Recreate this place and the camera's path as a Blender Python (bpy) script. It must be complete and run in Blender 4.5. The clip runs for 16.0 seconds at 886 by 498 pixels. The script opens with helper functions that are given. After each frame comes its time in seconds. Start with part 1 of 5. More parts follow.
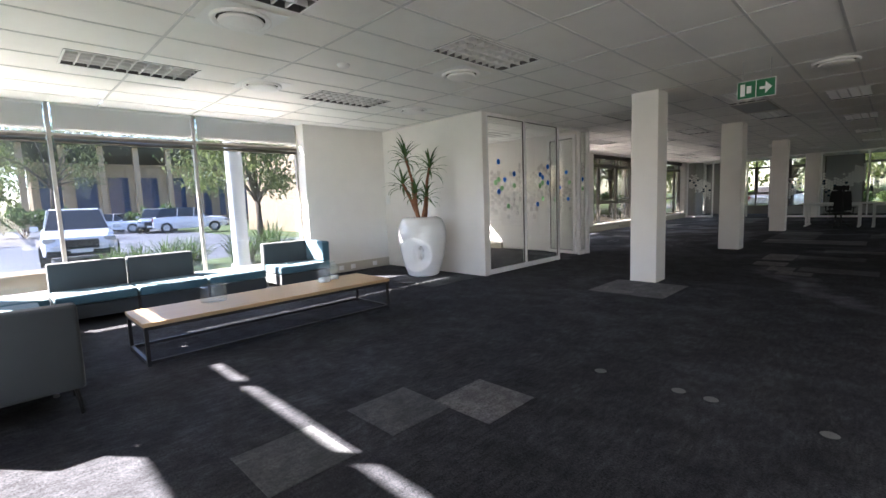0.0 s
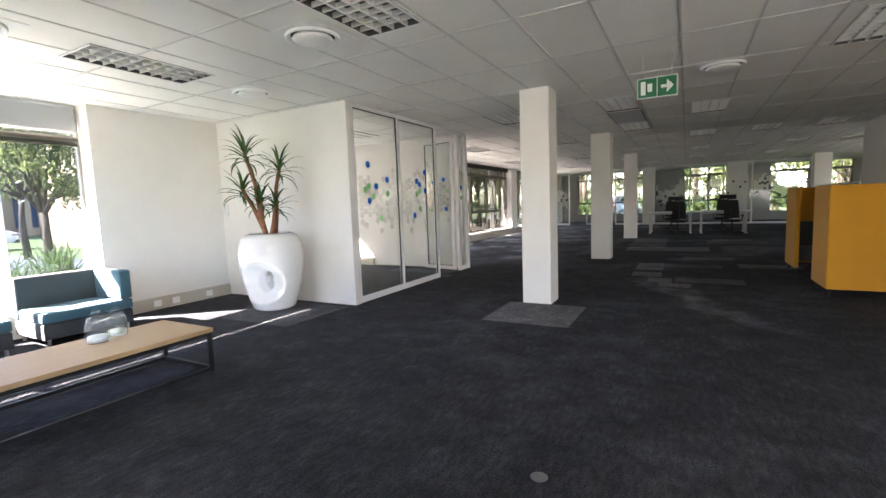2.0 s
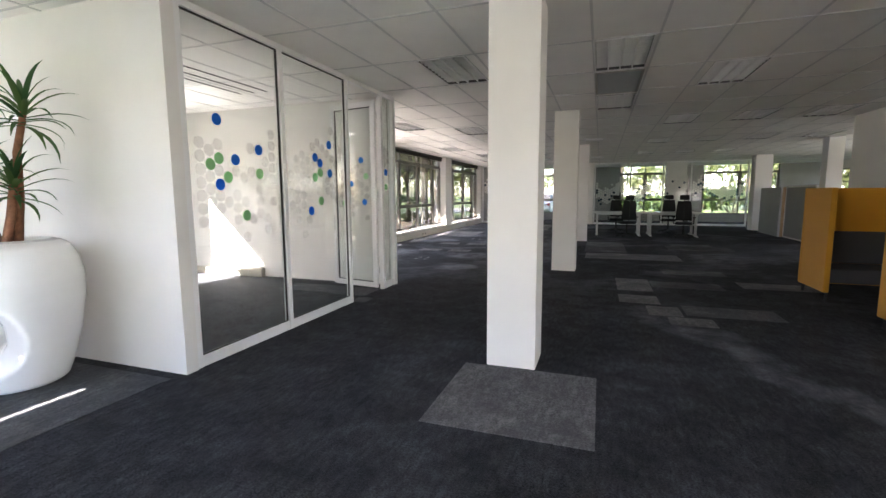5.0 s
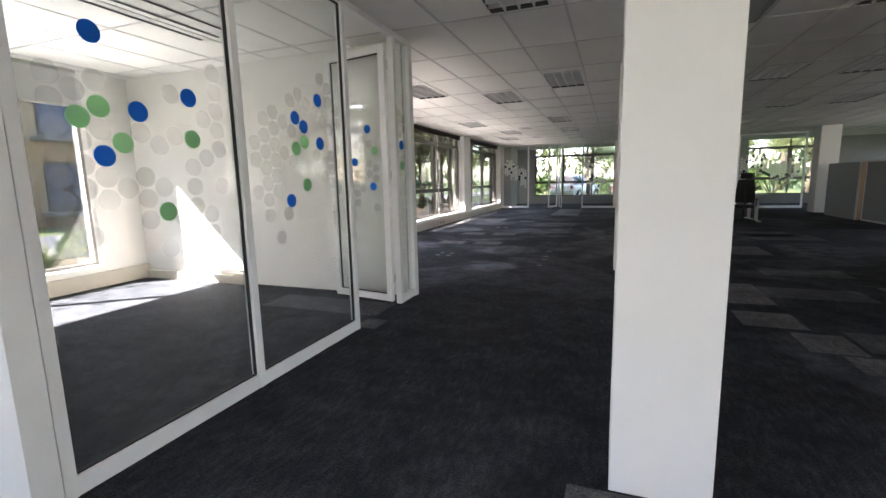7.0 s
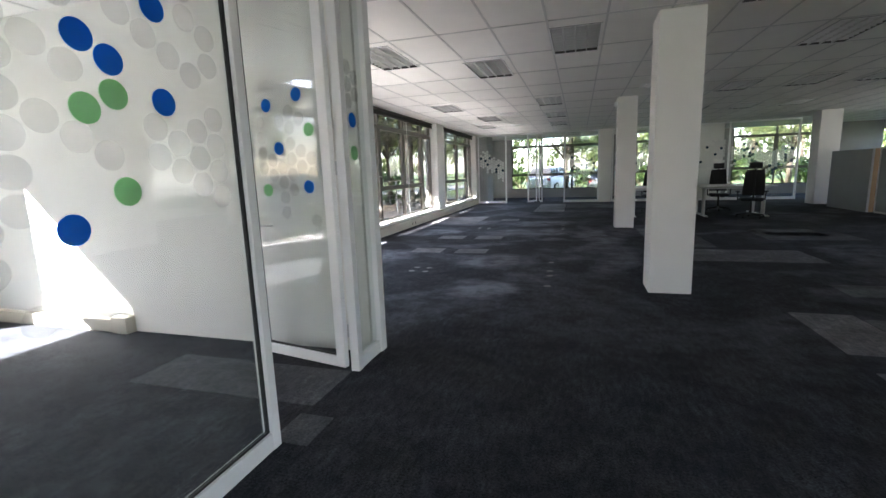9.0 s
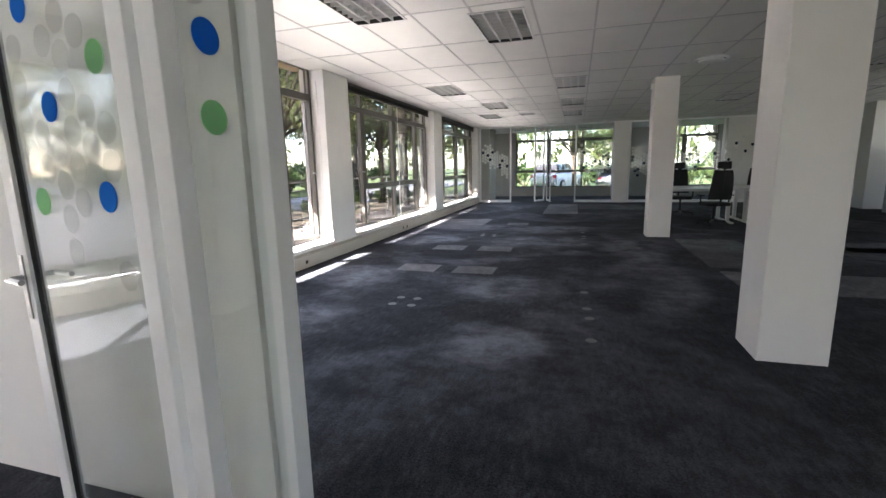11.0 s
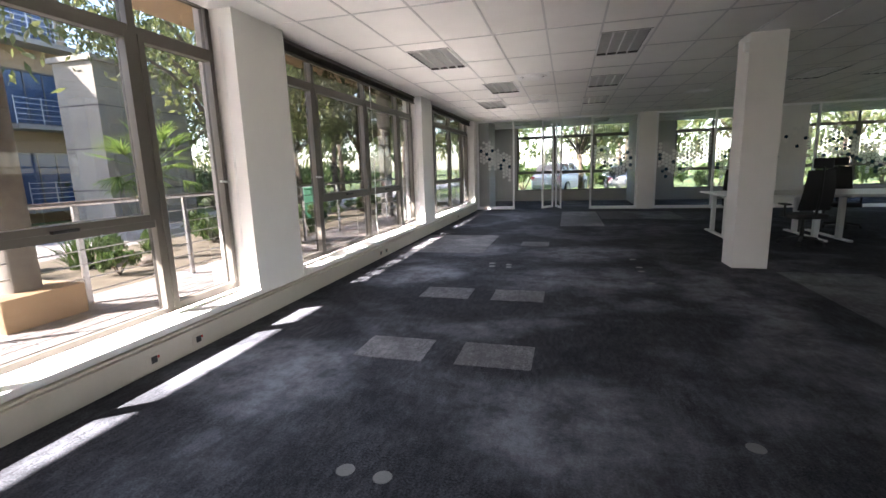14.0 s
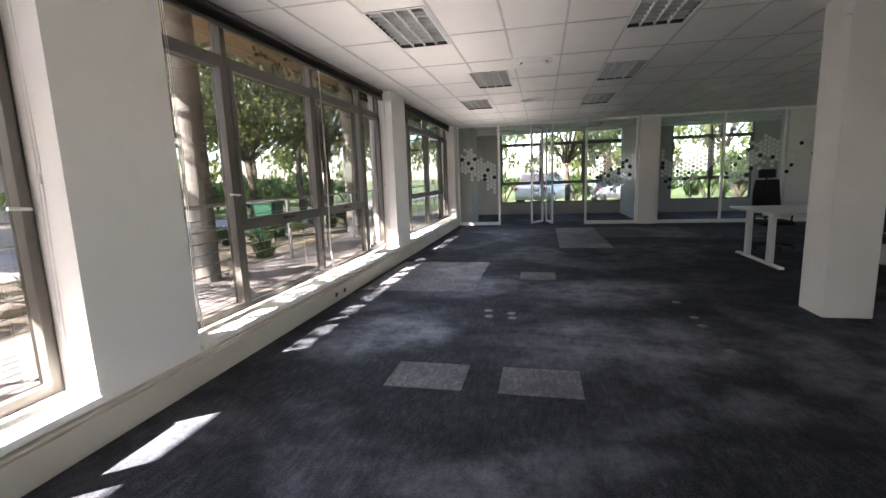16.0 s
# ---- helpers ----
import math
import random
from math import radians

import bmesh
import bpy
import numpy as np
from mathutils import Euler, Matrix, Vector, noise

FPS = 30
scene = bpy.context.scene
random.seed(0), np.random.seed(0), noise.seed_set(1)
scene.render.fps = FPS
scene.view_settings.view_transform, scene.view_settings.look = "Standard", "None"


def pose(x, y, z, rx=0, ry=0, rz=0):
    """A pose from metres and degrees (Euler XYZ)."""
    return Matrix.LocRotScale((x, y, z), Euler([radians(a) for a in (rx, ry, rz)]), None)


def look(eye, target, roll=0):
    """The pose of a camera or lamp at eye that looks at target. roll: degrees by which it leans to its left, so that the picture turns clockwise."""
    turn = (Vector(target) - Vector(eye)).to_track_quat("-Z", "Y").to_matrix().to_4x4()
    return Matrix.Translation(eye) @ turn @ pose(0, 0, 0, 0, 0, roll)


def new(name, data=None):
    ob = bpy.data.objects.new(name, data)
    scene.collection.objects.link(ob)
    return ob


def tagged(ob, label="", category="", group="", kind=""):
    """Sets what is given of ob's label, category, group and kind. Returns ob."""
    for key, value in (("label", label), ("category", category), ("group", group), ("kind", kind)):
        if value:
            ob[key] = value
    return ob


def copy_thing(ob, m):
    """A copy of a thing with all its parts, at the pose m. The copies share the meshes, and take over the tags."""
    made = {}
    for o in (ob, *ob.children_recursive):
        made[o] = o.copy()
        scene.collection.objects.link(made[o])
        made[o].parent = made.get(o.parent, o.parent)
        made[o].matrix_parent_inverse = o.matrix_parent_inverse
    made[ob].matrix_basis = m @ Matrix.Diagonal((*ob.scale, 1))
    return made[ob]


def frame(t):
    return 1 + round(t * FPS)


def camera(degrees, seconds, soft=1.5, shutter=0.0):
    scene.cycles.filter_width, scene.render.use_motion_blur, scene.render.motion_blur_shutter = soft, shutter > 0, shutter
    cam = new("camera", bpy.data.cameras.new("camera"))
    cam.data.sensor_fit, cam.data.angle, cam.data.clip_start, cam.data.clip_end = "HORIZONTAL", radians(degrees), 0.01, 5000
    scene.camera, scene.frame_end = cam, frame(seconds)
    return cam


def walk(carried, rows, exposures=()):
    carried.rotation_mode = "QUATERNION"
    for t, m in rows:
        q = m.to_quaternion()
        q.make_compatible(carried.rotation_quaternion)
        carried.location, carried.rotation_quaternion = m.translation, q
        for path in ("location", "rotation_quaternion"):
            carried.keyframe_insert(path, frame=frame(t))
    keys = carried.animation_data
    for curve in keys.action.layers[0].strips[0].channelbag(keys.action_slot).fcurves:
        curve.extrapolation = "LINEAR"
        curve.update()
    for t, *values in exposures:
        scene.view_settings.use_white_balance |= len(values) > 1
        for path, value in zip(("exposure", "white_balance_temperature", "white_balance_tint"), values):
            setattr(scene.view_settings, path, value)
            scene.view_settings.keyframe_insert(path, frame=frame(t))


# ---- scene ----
# The plan is drawn in units of 0.93 m; U turns plan units into metres.
U = 0.93
cam = camera(89.3, 16.0)
PATH = [
    (0, (0.122, 0.003, 1.501), (-1.289, 1.404, 1.285), -2.1),
    (0.5, (-0.098, 0.273, 1.506), (-1.44, 1.74, 1.289), -2.2),
    (1, (-0.412, 0.566, 1.528), (-1.643, 2.128, 1.316), -2.2),
    (1.5, (-0.659, 0.87, 1.53), (-1.751, 2.534, 1.326), -2.1),
    (2, (-0.879, 1.237, 1.53), (-1.832, 2.983, 1.332), -2.1),
    (2.5, (-1.173, 1.64, 1.551), (-1.992, 3.454, 1.351), -2.0),
    (3, (-1.348, 2.081, 1.522), (-2.066, 3.937, 1.328), -1.5),
    (5.5, (-2.363, 4.343, 1.507), (-3.019, 6.214, 1.252), -0.4),
    (6, (-2.61, 4.789, 1.493), (-3.289, 6.648, 1.21), -0.3),
    (6.5, (-2.859, 5.23, 1.503), (-3.559, 7.079, 1.2), -0.3),
    (7, (-3.074, 5.628, 1.469), (-3.775, 7.477, 1.168), -1.3),
    (7.5, (-3.319, 6.081, 1.483), (-3.999, 7.936, 1.175), -1.9),
    (8, (-3.509, 6.549, 1.477), (-4.15, 8.417, 1.161), -2.2),
    (8.5, (-3.702, 7.016, 1.483), (-4.306, 8.895, 1.157), -2.2),
    (9, (-3.838, 7.481, 1.487), (-4.414, 9.367, 1.154), -2.0),
    (9.5, (-3.957, 7.954, 1.486), (-4.513, 9.845, 1.145), -1.8),
    (10, (-4.1, 8.445, 1.489), (-4.65, 10.336, 1.142), -1.4),
    (12.5, (-4.751, 10.81, 1.483), (-5.338, 12.687, 1.116), -1.5),
    (13, (-4.92, 11.292, 1.496), (-5.495, 13.171, 1.125), -1.7),
    (13.5, (-5.111, 11.787, 1.501), (-5.666, 13.673, 1.137), -1.8),
    (14, (-5.241, 12.29, 1.513), (-5.771, 14.187, 1.162), -1.8),
    (14.5, (-5.401, 12.78, 1.524), (-5.911, 14.685, 1.186), -2.0),
    (15, (-5.526, 13.258, 1.523), (-6.014, 15.17, 1.196), -1.9),
    (15.5, (-5.646, 13.749, 1.527), (-6.109, 15.669, 1.209), -1.9),
    (16, (-5.768, 14.236, 1.545), (-6.2, 16.164, 1.233), -2.0),
]

EXPOSURES = [(0, 4.15, 6350, 18), (1.5, 4.75, 6450, 18), (2.5, 5.05, 6550, 18), (3.2, 5.1, 6550, 18), (5.5, 5.0, 6350, 18), (7, 4.8, 6250, 17), (8.5, 4.8, 5950, 15), (9.5, 5.0, 5900, 14), (10.2, 5.0, 5950, 15), (12.5, 4.75, 6250, 19), (16, 4.62, 6250, 18)]
walk(cam, [(t, look([c * U for c in eye], [c * U for c in aim], roll)) for t, eye, aim, roll in PATH], EXPOSURES)

# ---- light: low morning sun from the south-west corner, clear sky ----
SUN_DIR = Vector((1.0, 0.795, -1.0)).normalized()
world = bpy.data.worlds.new("sky")
scene.world = world
world.use_nodes = True
wn = world.node_tree.nodes
sky = wn.new("ShaderNodeTexSky")
sky.sky_type = "NISHITA"
sky.sun_disc = False
sky.sun_elevation = math.asin(-SUN_DIR.z)
sky.sun_rotation = math.atan2(-SUN_DIR.x, -SUN_DIR.y)
wn["Background"].inputs[1].default_value = 0.15
world.node_tree.links.new(sky.outputs[0], wn["Background"].inputs[0])
sun_data = bpy.data.lights.new("sun", "SUN")
sun_data.energy, sun_data.angle, sun_data.color = 4.5, radians(0.5), (1.0, 0.94, 0.85)
sun = new("sun", sun_data)
sun.rotation_mode = "QUATERNION"
sun.rotation_quaternion = SUN_DIR.to_track_quat("-Z", "Y")


def window_light(name, x, y, z, w, h, rz, watts, color, lift=0, spread=180):
    """Area lamp standing in for daylight from sky and sunlit ground, in a window's opening and facing indoors."""
    d = bpy.data.lights.new(name, "AREA")
    d.shape, d.size, d.size_y, d.energy, d.color = "RECTANGLE", w * U, h * U, watts, color
    d.spread = radians(spread)
    ob = new(name, d)
    ob.matrix_basis = pose(x * U, y * U, z * U, 90 + lift, 0, rz)


# openings behind the walk (lamps face inwards): lounge side window; entrance and east glazing are unseen, added to
# brighten the ceiling
window_light("entrance_fill_light", 4.6, -0.78, 1.75, 7.6, 2.7, 0, 13.0, (1.0, 0.93, 0.84), 52)
window_light("lounge_daylight", -5.8, -0.78, 1.8, 4.8, 2.5, 0, 1.0, (1.0, 0.95, 0.9), 20)
window_light("east_fill_light", 8.97, 20.2, 1.75, 7.0, 2.6, 90, 5.0, (1.0, 0.92, 0.82), 50)
window_light("walkway_daylight", -10.28, 8.5, 0.4, 3.1, 0.2, 270, 1.0, (1.0, 0.95, 0.88), 60, 60)
# west windows: sunlit walkway light thrown up from the sill, sky light falling from the head
for y0, y1, up, down in ((-0.7, 4.5, 1.8, 0.2), (11.2, 16.3, 0.65, 0.8), (17.2, 22.3, 0.65, 0.9), (23.2, 28.2, 0.65, 1.1)):
    window_light("walkway_daylight", -8.47, (y0 + y1) / 2, 0.36, y1 - y0, 0.22, 270, up, (1.0, 0.9, 0.78), 60, 60)
    window_light("sky_daylight", -8.47, (y0 + y1) / 2, 3.0, y1 - y0, 0.22, 270, down, (0.78, 0.89, 1.0), -60, 60)


# ---- materials ----
def mat(name, color, rough=0.6, metal=0.0, var=0.1, scale=3.0, fine=60.0, bump=0.1, spec=0.5, sheen=0.0):
    m = bpy.data.materials.new(name)
    m.use_nodes = True
    nt = m.node_tree
    b = nt.nodes["Principled BSDF"]
    b.inputs["Roughness"].default_value = rough
    b.inputs["Metallic"].default_value = metal
    b.inputs["Specular IOR Level"].default_value = spec
    b.inputs["Sheen Weight"].default_value = sheen
    tc = nt.nodes.new("ShaderNodeTexCoord")
    n1, n2 = nt.nodes.new("ShaderNodeTexNoise"), nt.nodes.new("ShaderNodeTexNoise")
    n1.inputs["Scale"].default_value, n2.inputs["Scale"].default_value = scale, fine
    n1.inputs["Detail"].default_value = 5
    for n in (n1, n2):
        nt.links.new(tc.outputs["Object"], n.inputs["Vector"])
    add = nt.nodes.new("ShaderNodeMath")
    add.operation = "MULTIPLY_ADD"
    nt.links.new(n2.outputs[0], add.inputs[0])
    add.inputs[1].default_value = 0.5
    nt.links.new(n1.outputs[0], add.inputs[2])
    ramp = nt.nodes.new("ShaderNodeMapRange")
    ramp.inputs[1].default_value, ramp.inputs[2].default_value = 0.45, 1.05
    ramp.inputs[3].default_value, ramp.inputs[4].default_value = 1 - var, 1 + var
    nt.links.new(add.outputs[0], ramp.inputs[0])
    mul = nt.nodes.new("ShaderNodeVectorMath")
    mul.operation = "SCALE"
    mul.inputs[0].default_value = color
    nt.links.new(ramp.outputs[0], mul.inputs["Scale"])
    nt.links.new(mul.outputs[0], b.inputs["Base Color"])
    if bump:
        bp = nt.nodes.new("ShaderNodeBump")
        bp.inputs["Strength"].default_value = bump
        bp.inputs["Distance"].default_value = 0.01
        nt.links.new(n2.outputs[0], bp.inputs["Height"])
        nt.links.new(bp.outputs[0], b.inputs["Normal"])
    return m


def glass_mat(name, tint, dull=0.0, ior=1.45):
    """Thin pane: clear, with a Fresnel gloss and a little white film."""
    m = bpy.data.materials.new(name)
    m.use_nodes = True
    nt = m.node_tree
    nt.nodes.remove(nt.nodes["Principled BSDF"])
    tr, gl, df = (nt.nodes.new("ShaderNodeBsdf" + k) for k in ("Transparent", "Glossy", "Diffuse"))
    tr.inputs[0].default_value = (*tint, 1)
    gl.inputs["Roughness"].default_value = 0.02
    df.inputs[0].default_value = (0.8, 0.85, 0.85, 1)
    film, mix = nt.nodes.new("ShaderNodeMixShader"), nt.nodes.new("ShaderNodeMixShader")
    film.inputs[0].default_value = dull
    lw, pw, fr = nt.nodes.new("ShaderNodeLayerWeight"), nt.nodes.new("ShaderNodeMath"), nt.nodes.new("ShaderNodeMath")
    lw.inputs[0].default_value = 0.5
    pw.operation, fr.operation = "POWER", "MULTIPLY_ADD"
    pw.inputs[1].default_value = 4.0
    nt.links.new(lw.outputs["Facing"], pw.inputs[0])
    nt.links.new(pw.outputs[0], fr.inputs[0])
    fr.inputs[1].default_value, fr.inputs[2].default_value = (ior - 1) * 1.3, (ior - 1) * 0.1
    for a, o in ((tr, film.inputs[1]), (df, film.inputs[2]), (film, mix.inputs[1]), (gl, mix.inputs[2]), (fr, mix.inputs[0])):
        nt.links.new(a.outputs[0], o)
    nt.links.new(mix.outputs[0], nt.nodes["Material Output"].inputs[0])
    return m


def vinyl_mat(name, color, cover):
    """Thin vinyl film that passes and scatters light."""
    m = bpy.data.materials.new(name)
    m.use_nodes = True
    nt = m.node_tree
    nt.nodes.remove(nt.nodes["Principled BSDF"])
    tr, tl, df = (nt.nodes.new("ShaderNodeBsdf" + k) for k in ("Transparent", "Translucent", "Diffuse"))
    tl.inputs[0].default_value = df.inputs[0].default_value = (*color, 1)
    both, mix = nt.nodes.new("ShaderNodeMixShader"), nt.nodes.new("ShaderNodeMixShader")
    both.inputs[0].default_value, mix.inputs[0].default_value = 0.45, cover
    for a, o in ((tl, both.inputs[1]), (df, both.inputs[2]), (tr, mix.inputs[1]), (both, mix.inputs[2])):
        nt.links.new(a.outputs[0], o)
    nt.links.new(mix.outputs[0], nt.nodes["Material Output"].inputs[0])
    return m


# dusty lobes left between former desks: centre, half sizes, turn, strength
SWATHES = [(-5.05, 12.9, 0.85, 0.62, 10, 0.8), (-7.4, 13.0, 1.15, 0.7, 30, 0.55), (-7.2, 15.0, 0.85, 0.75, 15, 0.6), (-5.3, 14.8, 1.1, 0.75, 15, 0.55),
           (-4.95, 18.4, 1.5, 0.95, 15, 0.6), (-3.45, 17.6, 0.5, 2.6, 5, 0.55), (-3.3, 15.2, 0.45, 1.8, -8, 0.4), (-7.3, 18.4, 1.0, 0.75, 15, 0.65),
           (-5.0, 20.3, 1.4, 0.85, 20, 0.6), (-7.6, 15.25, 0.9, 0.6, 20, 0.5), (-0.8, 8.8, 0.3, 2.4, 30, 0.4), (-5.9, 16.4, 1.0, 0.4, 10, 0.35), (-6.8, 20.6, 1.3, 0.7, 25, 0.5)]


def carpet_mat(name, dark, light, stain, swathes=()):
    """Loop-pile carpet: fine fleck, dusty swathes and a soft nap."""
    m = mat(name, (1, 1, 1), 0.95, var=0.2, fine=220, bump=0.6, spec=0.15, sheen=0.012)
    nt = m.node_tree
    b = nt.nodes["Principled BSDF"]
    tc = nt.nodes["Texture Coordinate"]
    big = nt.nodes.new("ShaderNodeTexNoise")
    big.inputs["Scale"].default_value, big.inputs["Detail"].default_value = 0.55, 3
    big.inputs["Distortion"].default_value = 0.8
    nt.links.new(tc.outputs["Object"], big.inputs["Vector"])
    mr = nt.nodes.new("ShaderNodeMapRange")
    mr.interpolation_type = "SMOOTHSTEP"
    mr.inputs[1].default_value, mr.inputs[2].default_value = 0.46, 0.64
    mr.inputs[3].default_value, mr.inputs[4].default_value = 0.0, stain
    nt.links.new(big.outputs[0], mr.inputs[0])
    fleck = nt.nodes.new("ShaderNodeTexNoise")
    fleck.inputs["Scale"].default_value = 85
    nt.links.new(tc.outputs["Object"], fleck.inputs["Vector"])
    f2 = nt.nodes.new("ShaderNodeMapRange")
    f2.inputs[1].default_value, f2.inputs[2].default_value = 0.35, 0.7
    f2.inputs[4].default_value = 0.2
    nt.links.new(fleck.outputs[0], f2.inputs[0])
    worn = nt.nodes.new("ShaderNodeTexNoise")
    worn.inputs["Scale"].default_value, worn.inputs["Detail"].default_value, worn.inputs["Roughness"].default_value = 3.0, 9, 0.75
    nt.links.new(tc.outputs["Object"], worn.inputs["Vector"])
    f3 = nt.nodes.new("ShaderNodeMapRange")
    f3.inputs[1].default_value, f3.inputs[2].default_value, f3.inputs[3].default_value, f3.inputs[4].default_value = 0.38, 0.66, 0.35, 1.5
    nt.links.new(worn.outputs[0], f3.inputs[0])
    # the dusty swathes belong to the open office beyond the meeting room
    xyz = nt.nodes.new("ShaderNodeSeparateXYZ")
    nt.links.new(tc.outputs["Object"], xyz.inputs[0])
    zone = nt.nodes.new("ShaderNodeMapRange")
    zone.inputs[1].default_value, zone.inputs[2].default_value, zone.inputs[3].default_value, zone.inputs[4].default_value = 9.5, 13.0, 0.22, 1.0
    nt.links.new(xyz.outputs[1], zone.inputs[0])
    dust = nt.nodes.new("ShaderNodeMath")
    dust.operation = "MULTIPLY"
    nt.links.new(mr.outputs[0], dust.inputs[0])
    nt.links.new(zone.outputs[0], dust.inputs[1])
    if swathes:
        warp = nt.nodes.new("ShaderNodeTexNoise")
        warp.inputs["Scale"].default_value, warp.inputs["Detail"].default_value = 0.9, 3
        nt.links.new(tc.outputs["Object"], warp.inputs["Vector"])
        bend = nt.nodes.new("ShaderNodeVectorMath")
        bend.operation = "MULTIPLY_ADD"
        nt.links.new(warp.outputs["Color"], bend.inputs[0])
        bend.inputs[1].default_value = (1.1, 1.1, 0)
        nt.links.new(tc.outputs["Object"], bend.inputs[2])
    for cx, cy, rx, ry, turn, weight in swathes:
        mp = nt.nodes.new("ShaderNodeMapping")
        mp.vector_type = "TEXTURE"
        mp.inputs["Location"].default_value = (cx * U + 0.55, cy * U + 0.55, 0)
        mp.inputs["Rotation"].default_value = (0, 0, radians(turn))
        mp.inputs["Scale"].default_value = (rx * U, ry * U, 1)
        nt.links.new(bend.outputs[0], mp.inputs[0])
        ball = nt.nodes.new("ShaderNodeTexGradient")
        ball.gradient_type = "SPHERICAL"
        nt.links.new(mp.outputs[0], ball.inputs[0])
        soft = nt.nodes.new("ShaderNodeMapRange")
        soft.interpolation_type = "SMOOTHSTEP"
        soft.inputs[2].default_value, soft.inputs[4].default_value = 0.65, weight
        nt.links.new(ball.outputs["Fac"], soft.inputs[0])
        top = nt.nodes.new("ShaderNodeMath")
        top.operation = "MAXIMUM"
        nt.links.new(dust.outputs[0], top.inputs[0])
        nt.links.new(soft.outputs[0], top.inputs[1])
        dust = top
    # brushed pile, streaked along the room
    mp = nt.nodes.new("ShaderNodeMapping")
    mp.inputs["Scale"].default_value = (30, 9, 30)
    nt.links.new(tc.outputs["Object"], mp.inputs[0])
    pile = nt.nodes.new("ShaderNodeTexNoise")
    pile.inputs["Scale"].default_value, pile.inputs["Detail"].default_value = 1.0, 6
    nt.links.new(mp.outputs[0], pile.inputs["Vector"])
    f4 = nt.nodes.new("ShaderNodeMapRange")
    f4.inputs[1].default_value, f4.inputs[2].default_value, f4.inputs[4].default_value = 0.4, 0.75, 0.16
    nt.links.new(pile.outputs[0], f4.inputs[0])
    nap = nt.nodes.new("ShaderNodeMath")
    nt.links.new(dust.outputs[0], nap.inputs[0])
    nt.links.new(f4.outputs[0], nap.inputs[1])
    both = nt.nodes.new("ShaderNodeMath")
    nt.links.new(nap.outputs[0], both.inputs[0])
    nt.links.new(f2.outputs[0], both.inputs[1])
    sm = nt.nodes.new("ShaderNodeMath")
    sm.operation, sm.use_clamp = "MULTIPLY", True
    nt.links.new(both.outputs[0], sm.inputs[0])
    nt.links.new(f3.outputs[0], sm.inputs[1])
    mix = nt.nodes.new("ShaderNodeMix")
    mix.data_type = "RGBA"
    mix.inputs[6].default_value, mix.inputs[7].default_value = (*dark, 1), (*light, 1)
    nt.links.new(sm.outputs[0], mix.inputs[0])
    nt.links.new(mix.outputs[2], b.inputs["Base Color"])
    return m


def wood_mat(name, a, c):
    m = mat(name, a, 0.45, var=0.12, fine=90, bump=0.05)
    nt = m.node_tree
    tc = nt.nodes["Texture Coordinate"]
    mp = nt.nodes.new("ShaderNodeMapping")
    mp.inputs["Scale"].default_value = (22, 1.2, 22)
    n = nt.nodes.new("ShaderNodeTexNoise")
    n.inputs["Scale"].default_value, n.inputs["Detail"].default_value = 1.5, 6
    nt.links.new(tc.outputs["Object"], mp.inputs[0])
    nt.links.new(mp.outputs[0], n.inputs["Vector"])
    mix = nt.nodes.new("ShaderNodeMix")
    mix.data_type = "RGBA"
    mix.inputs[6].default_value, mix.inputs[7].default_value = (*a, 1), (*c, 1)
    nt.links.new(n.outputs[0], mix.inputs[0])
    nt.links.new(mix.outputs[2], nt.nodes["Principled BSDF"].inputs["Base Color"])
    return m


def leaf_mat(name, a, c):
    m = mat(name, a, 0.5, var=0.3, fine=30, bump=0)
    nt = m.node_tree
    g = nt.nodes.new("ShaderNodeNewGeometry")
    mix = nt.nodes.new("ShaderNodeMix")
    mix.data_type = "RGBA"
    mix.inputs[6].default_value, mix.inputs[7].default_value = (*a, 1), (*c, 1)
    nt.links.new(g.outputs["Random Per Island"], mix.inputs[0])
    b = nt.nodes["Principled BSDF"]
    nt.links.new(mix.outputs[2], b.inputs["Base Color"])
    tl = nt.nodes.new("ShaderNodeBsdfTranslucent")
    nt.links.new(mix.outputs[2], tl.inputs[0])
    ms = nt.nodes.new("ShaderNodeMixShader")
    ms.inputs[0].default_value = 0.55
    nt.links.new(b.outputs[0], ms.inputs[1])
    nt.links.new(tl.outputs[0], ms.inputs[2])
    nt.links.new(ms.outputs[0], nt.nodes["Material Output"].inputs[0])
    return m


# darker grey for the end wall and the room dividers
GREY_WALL = mat("grey_wall_finish", (0.36, 0.35, 0.34), 0.7, var=0.04, fine=150, bump=0.06)
WHITE_WALL = mat("white_wall_paint", (0.83, 0.81, 0.775), 0.7, var=0.03, fine=150, bump=0.06)
CREAM_TRUNK = mat("cream_trunking", (0.52, 0.48, 0.40), 0.5, var=0.05, bump=0.02)
CEIL = mat("mineral_ceiling_tile", (0.88, 0.87, 0.84), 0.85, var=0.03, fine=180, bump=0.15)
TBAR = mat("ceiling_grid_bar", (0.6, 0.6, 0.59), 0.35, var=0.03, bump=0)
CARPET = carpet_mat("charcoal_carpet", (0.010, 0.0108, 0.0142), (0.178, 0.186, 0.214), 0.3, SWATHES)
CARPET_LIGHT = carpet_mat("grey_carpet", (0.075, 0.076, 0.083), (0.52, 0.5, 0.515), 0.2)
CARPET_MID = carpet_mat("slate_carpet", (0.05, 0.051, 0.057), (0.3, 0.322, 0.335), 0.3)
CARPET_SPOT = mat("dusty_carpet_mark", (0.16, 0.16, 0.16), 0.95, var=0.3, fine=200, bump=0.4)
BRONZE = mat("bronze_aluminium", (0.11, 0.10, 0.085), 0.4, 0.3, var=0.08, bump=0.03)
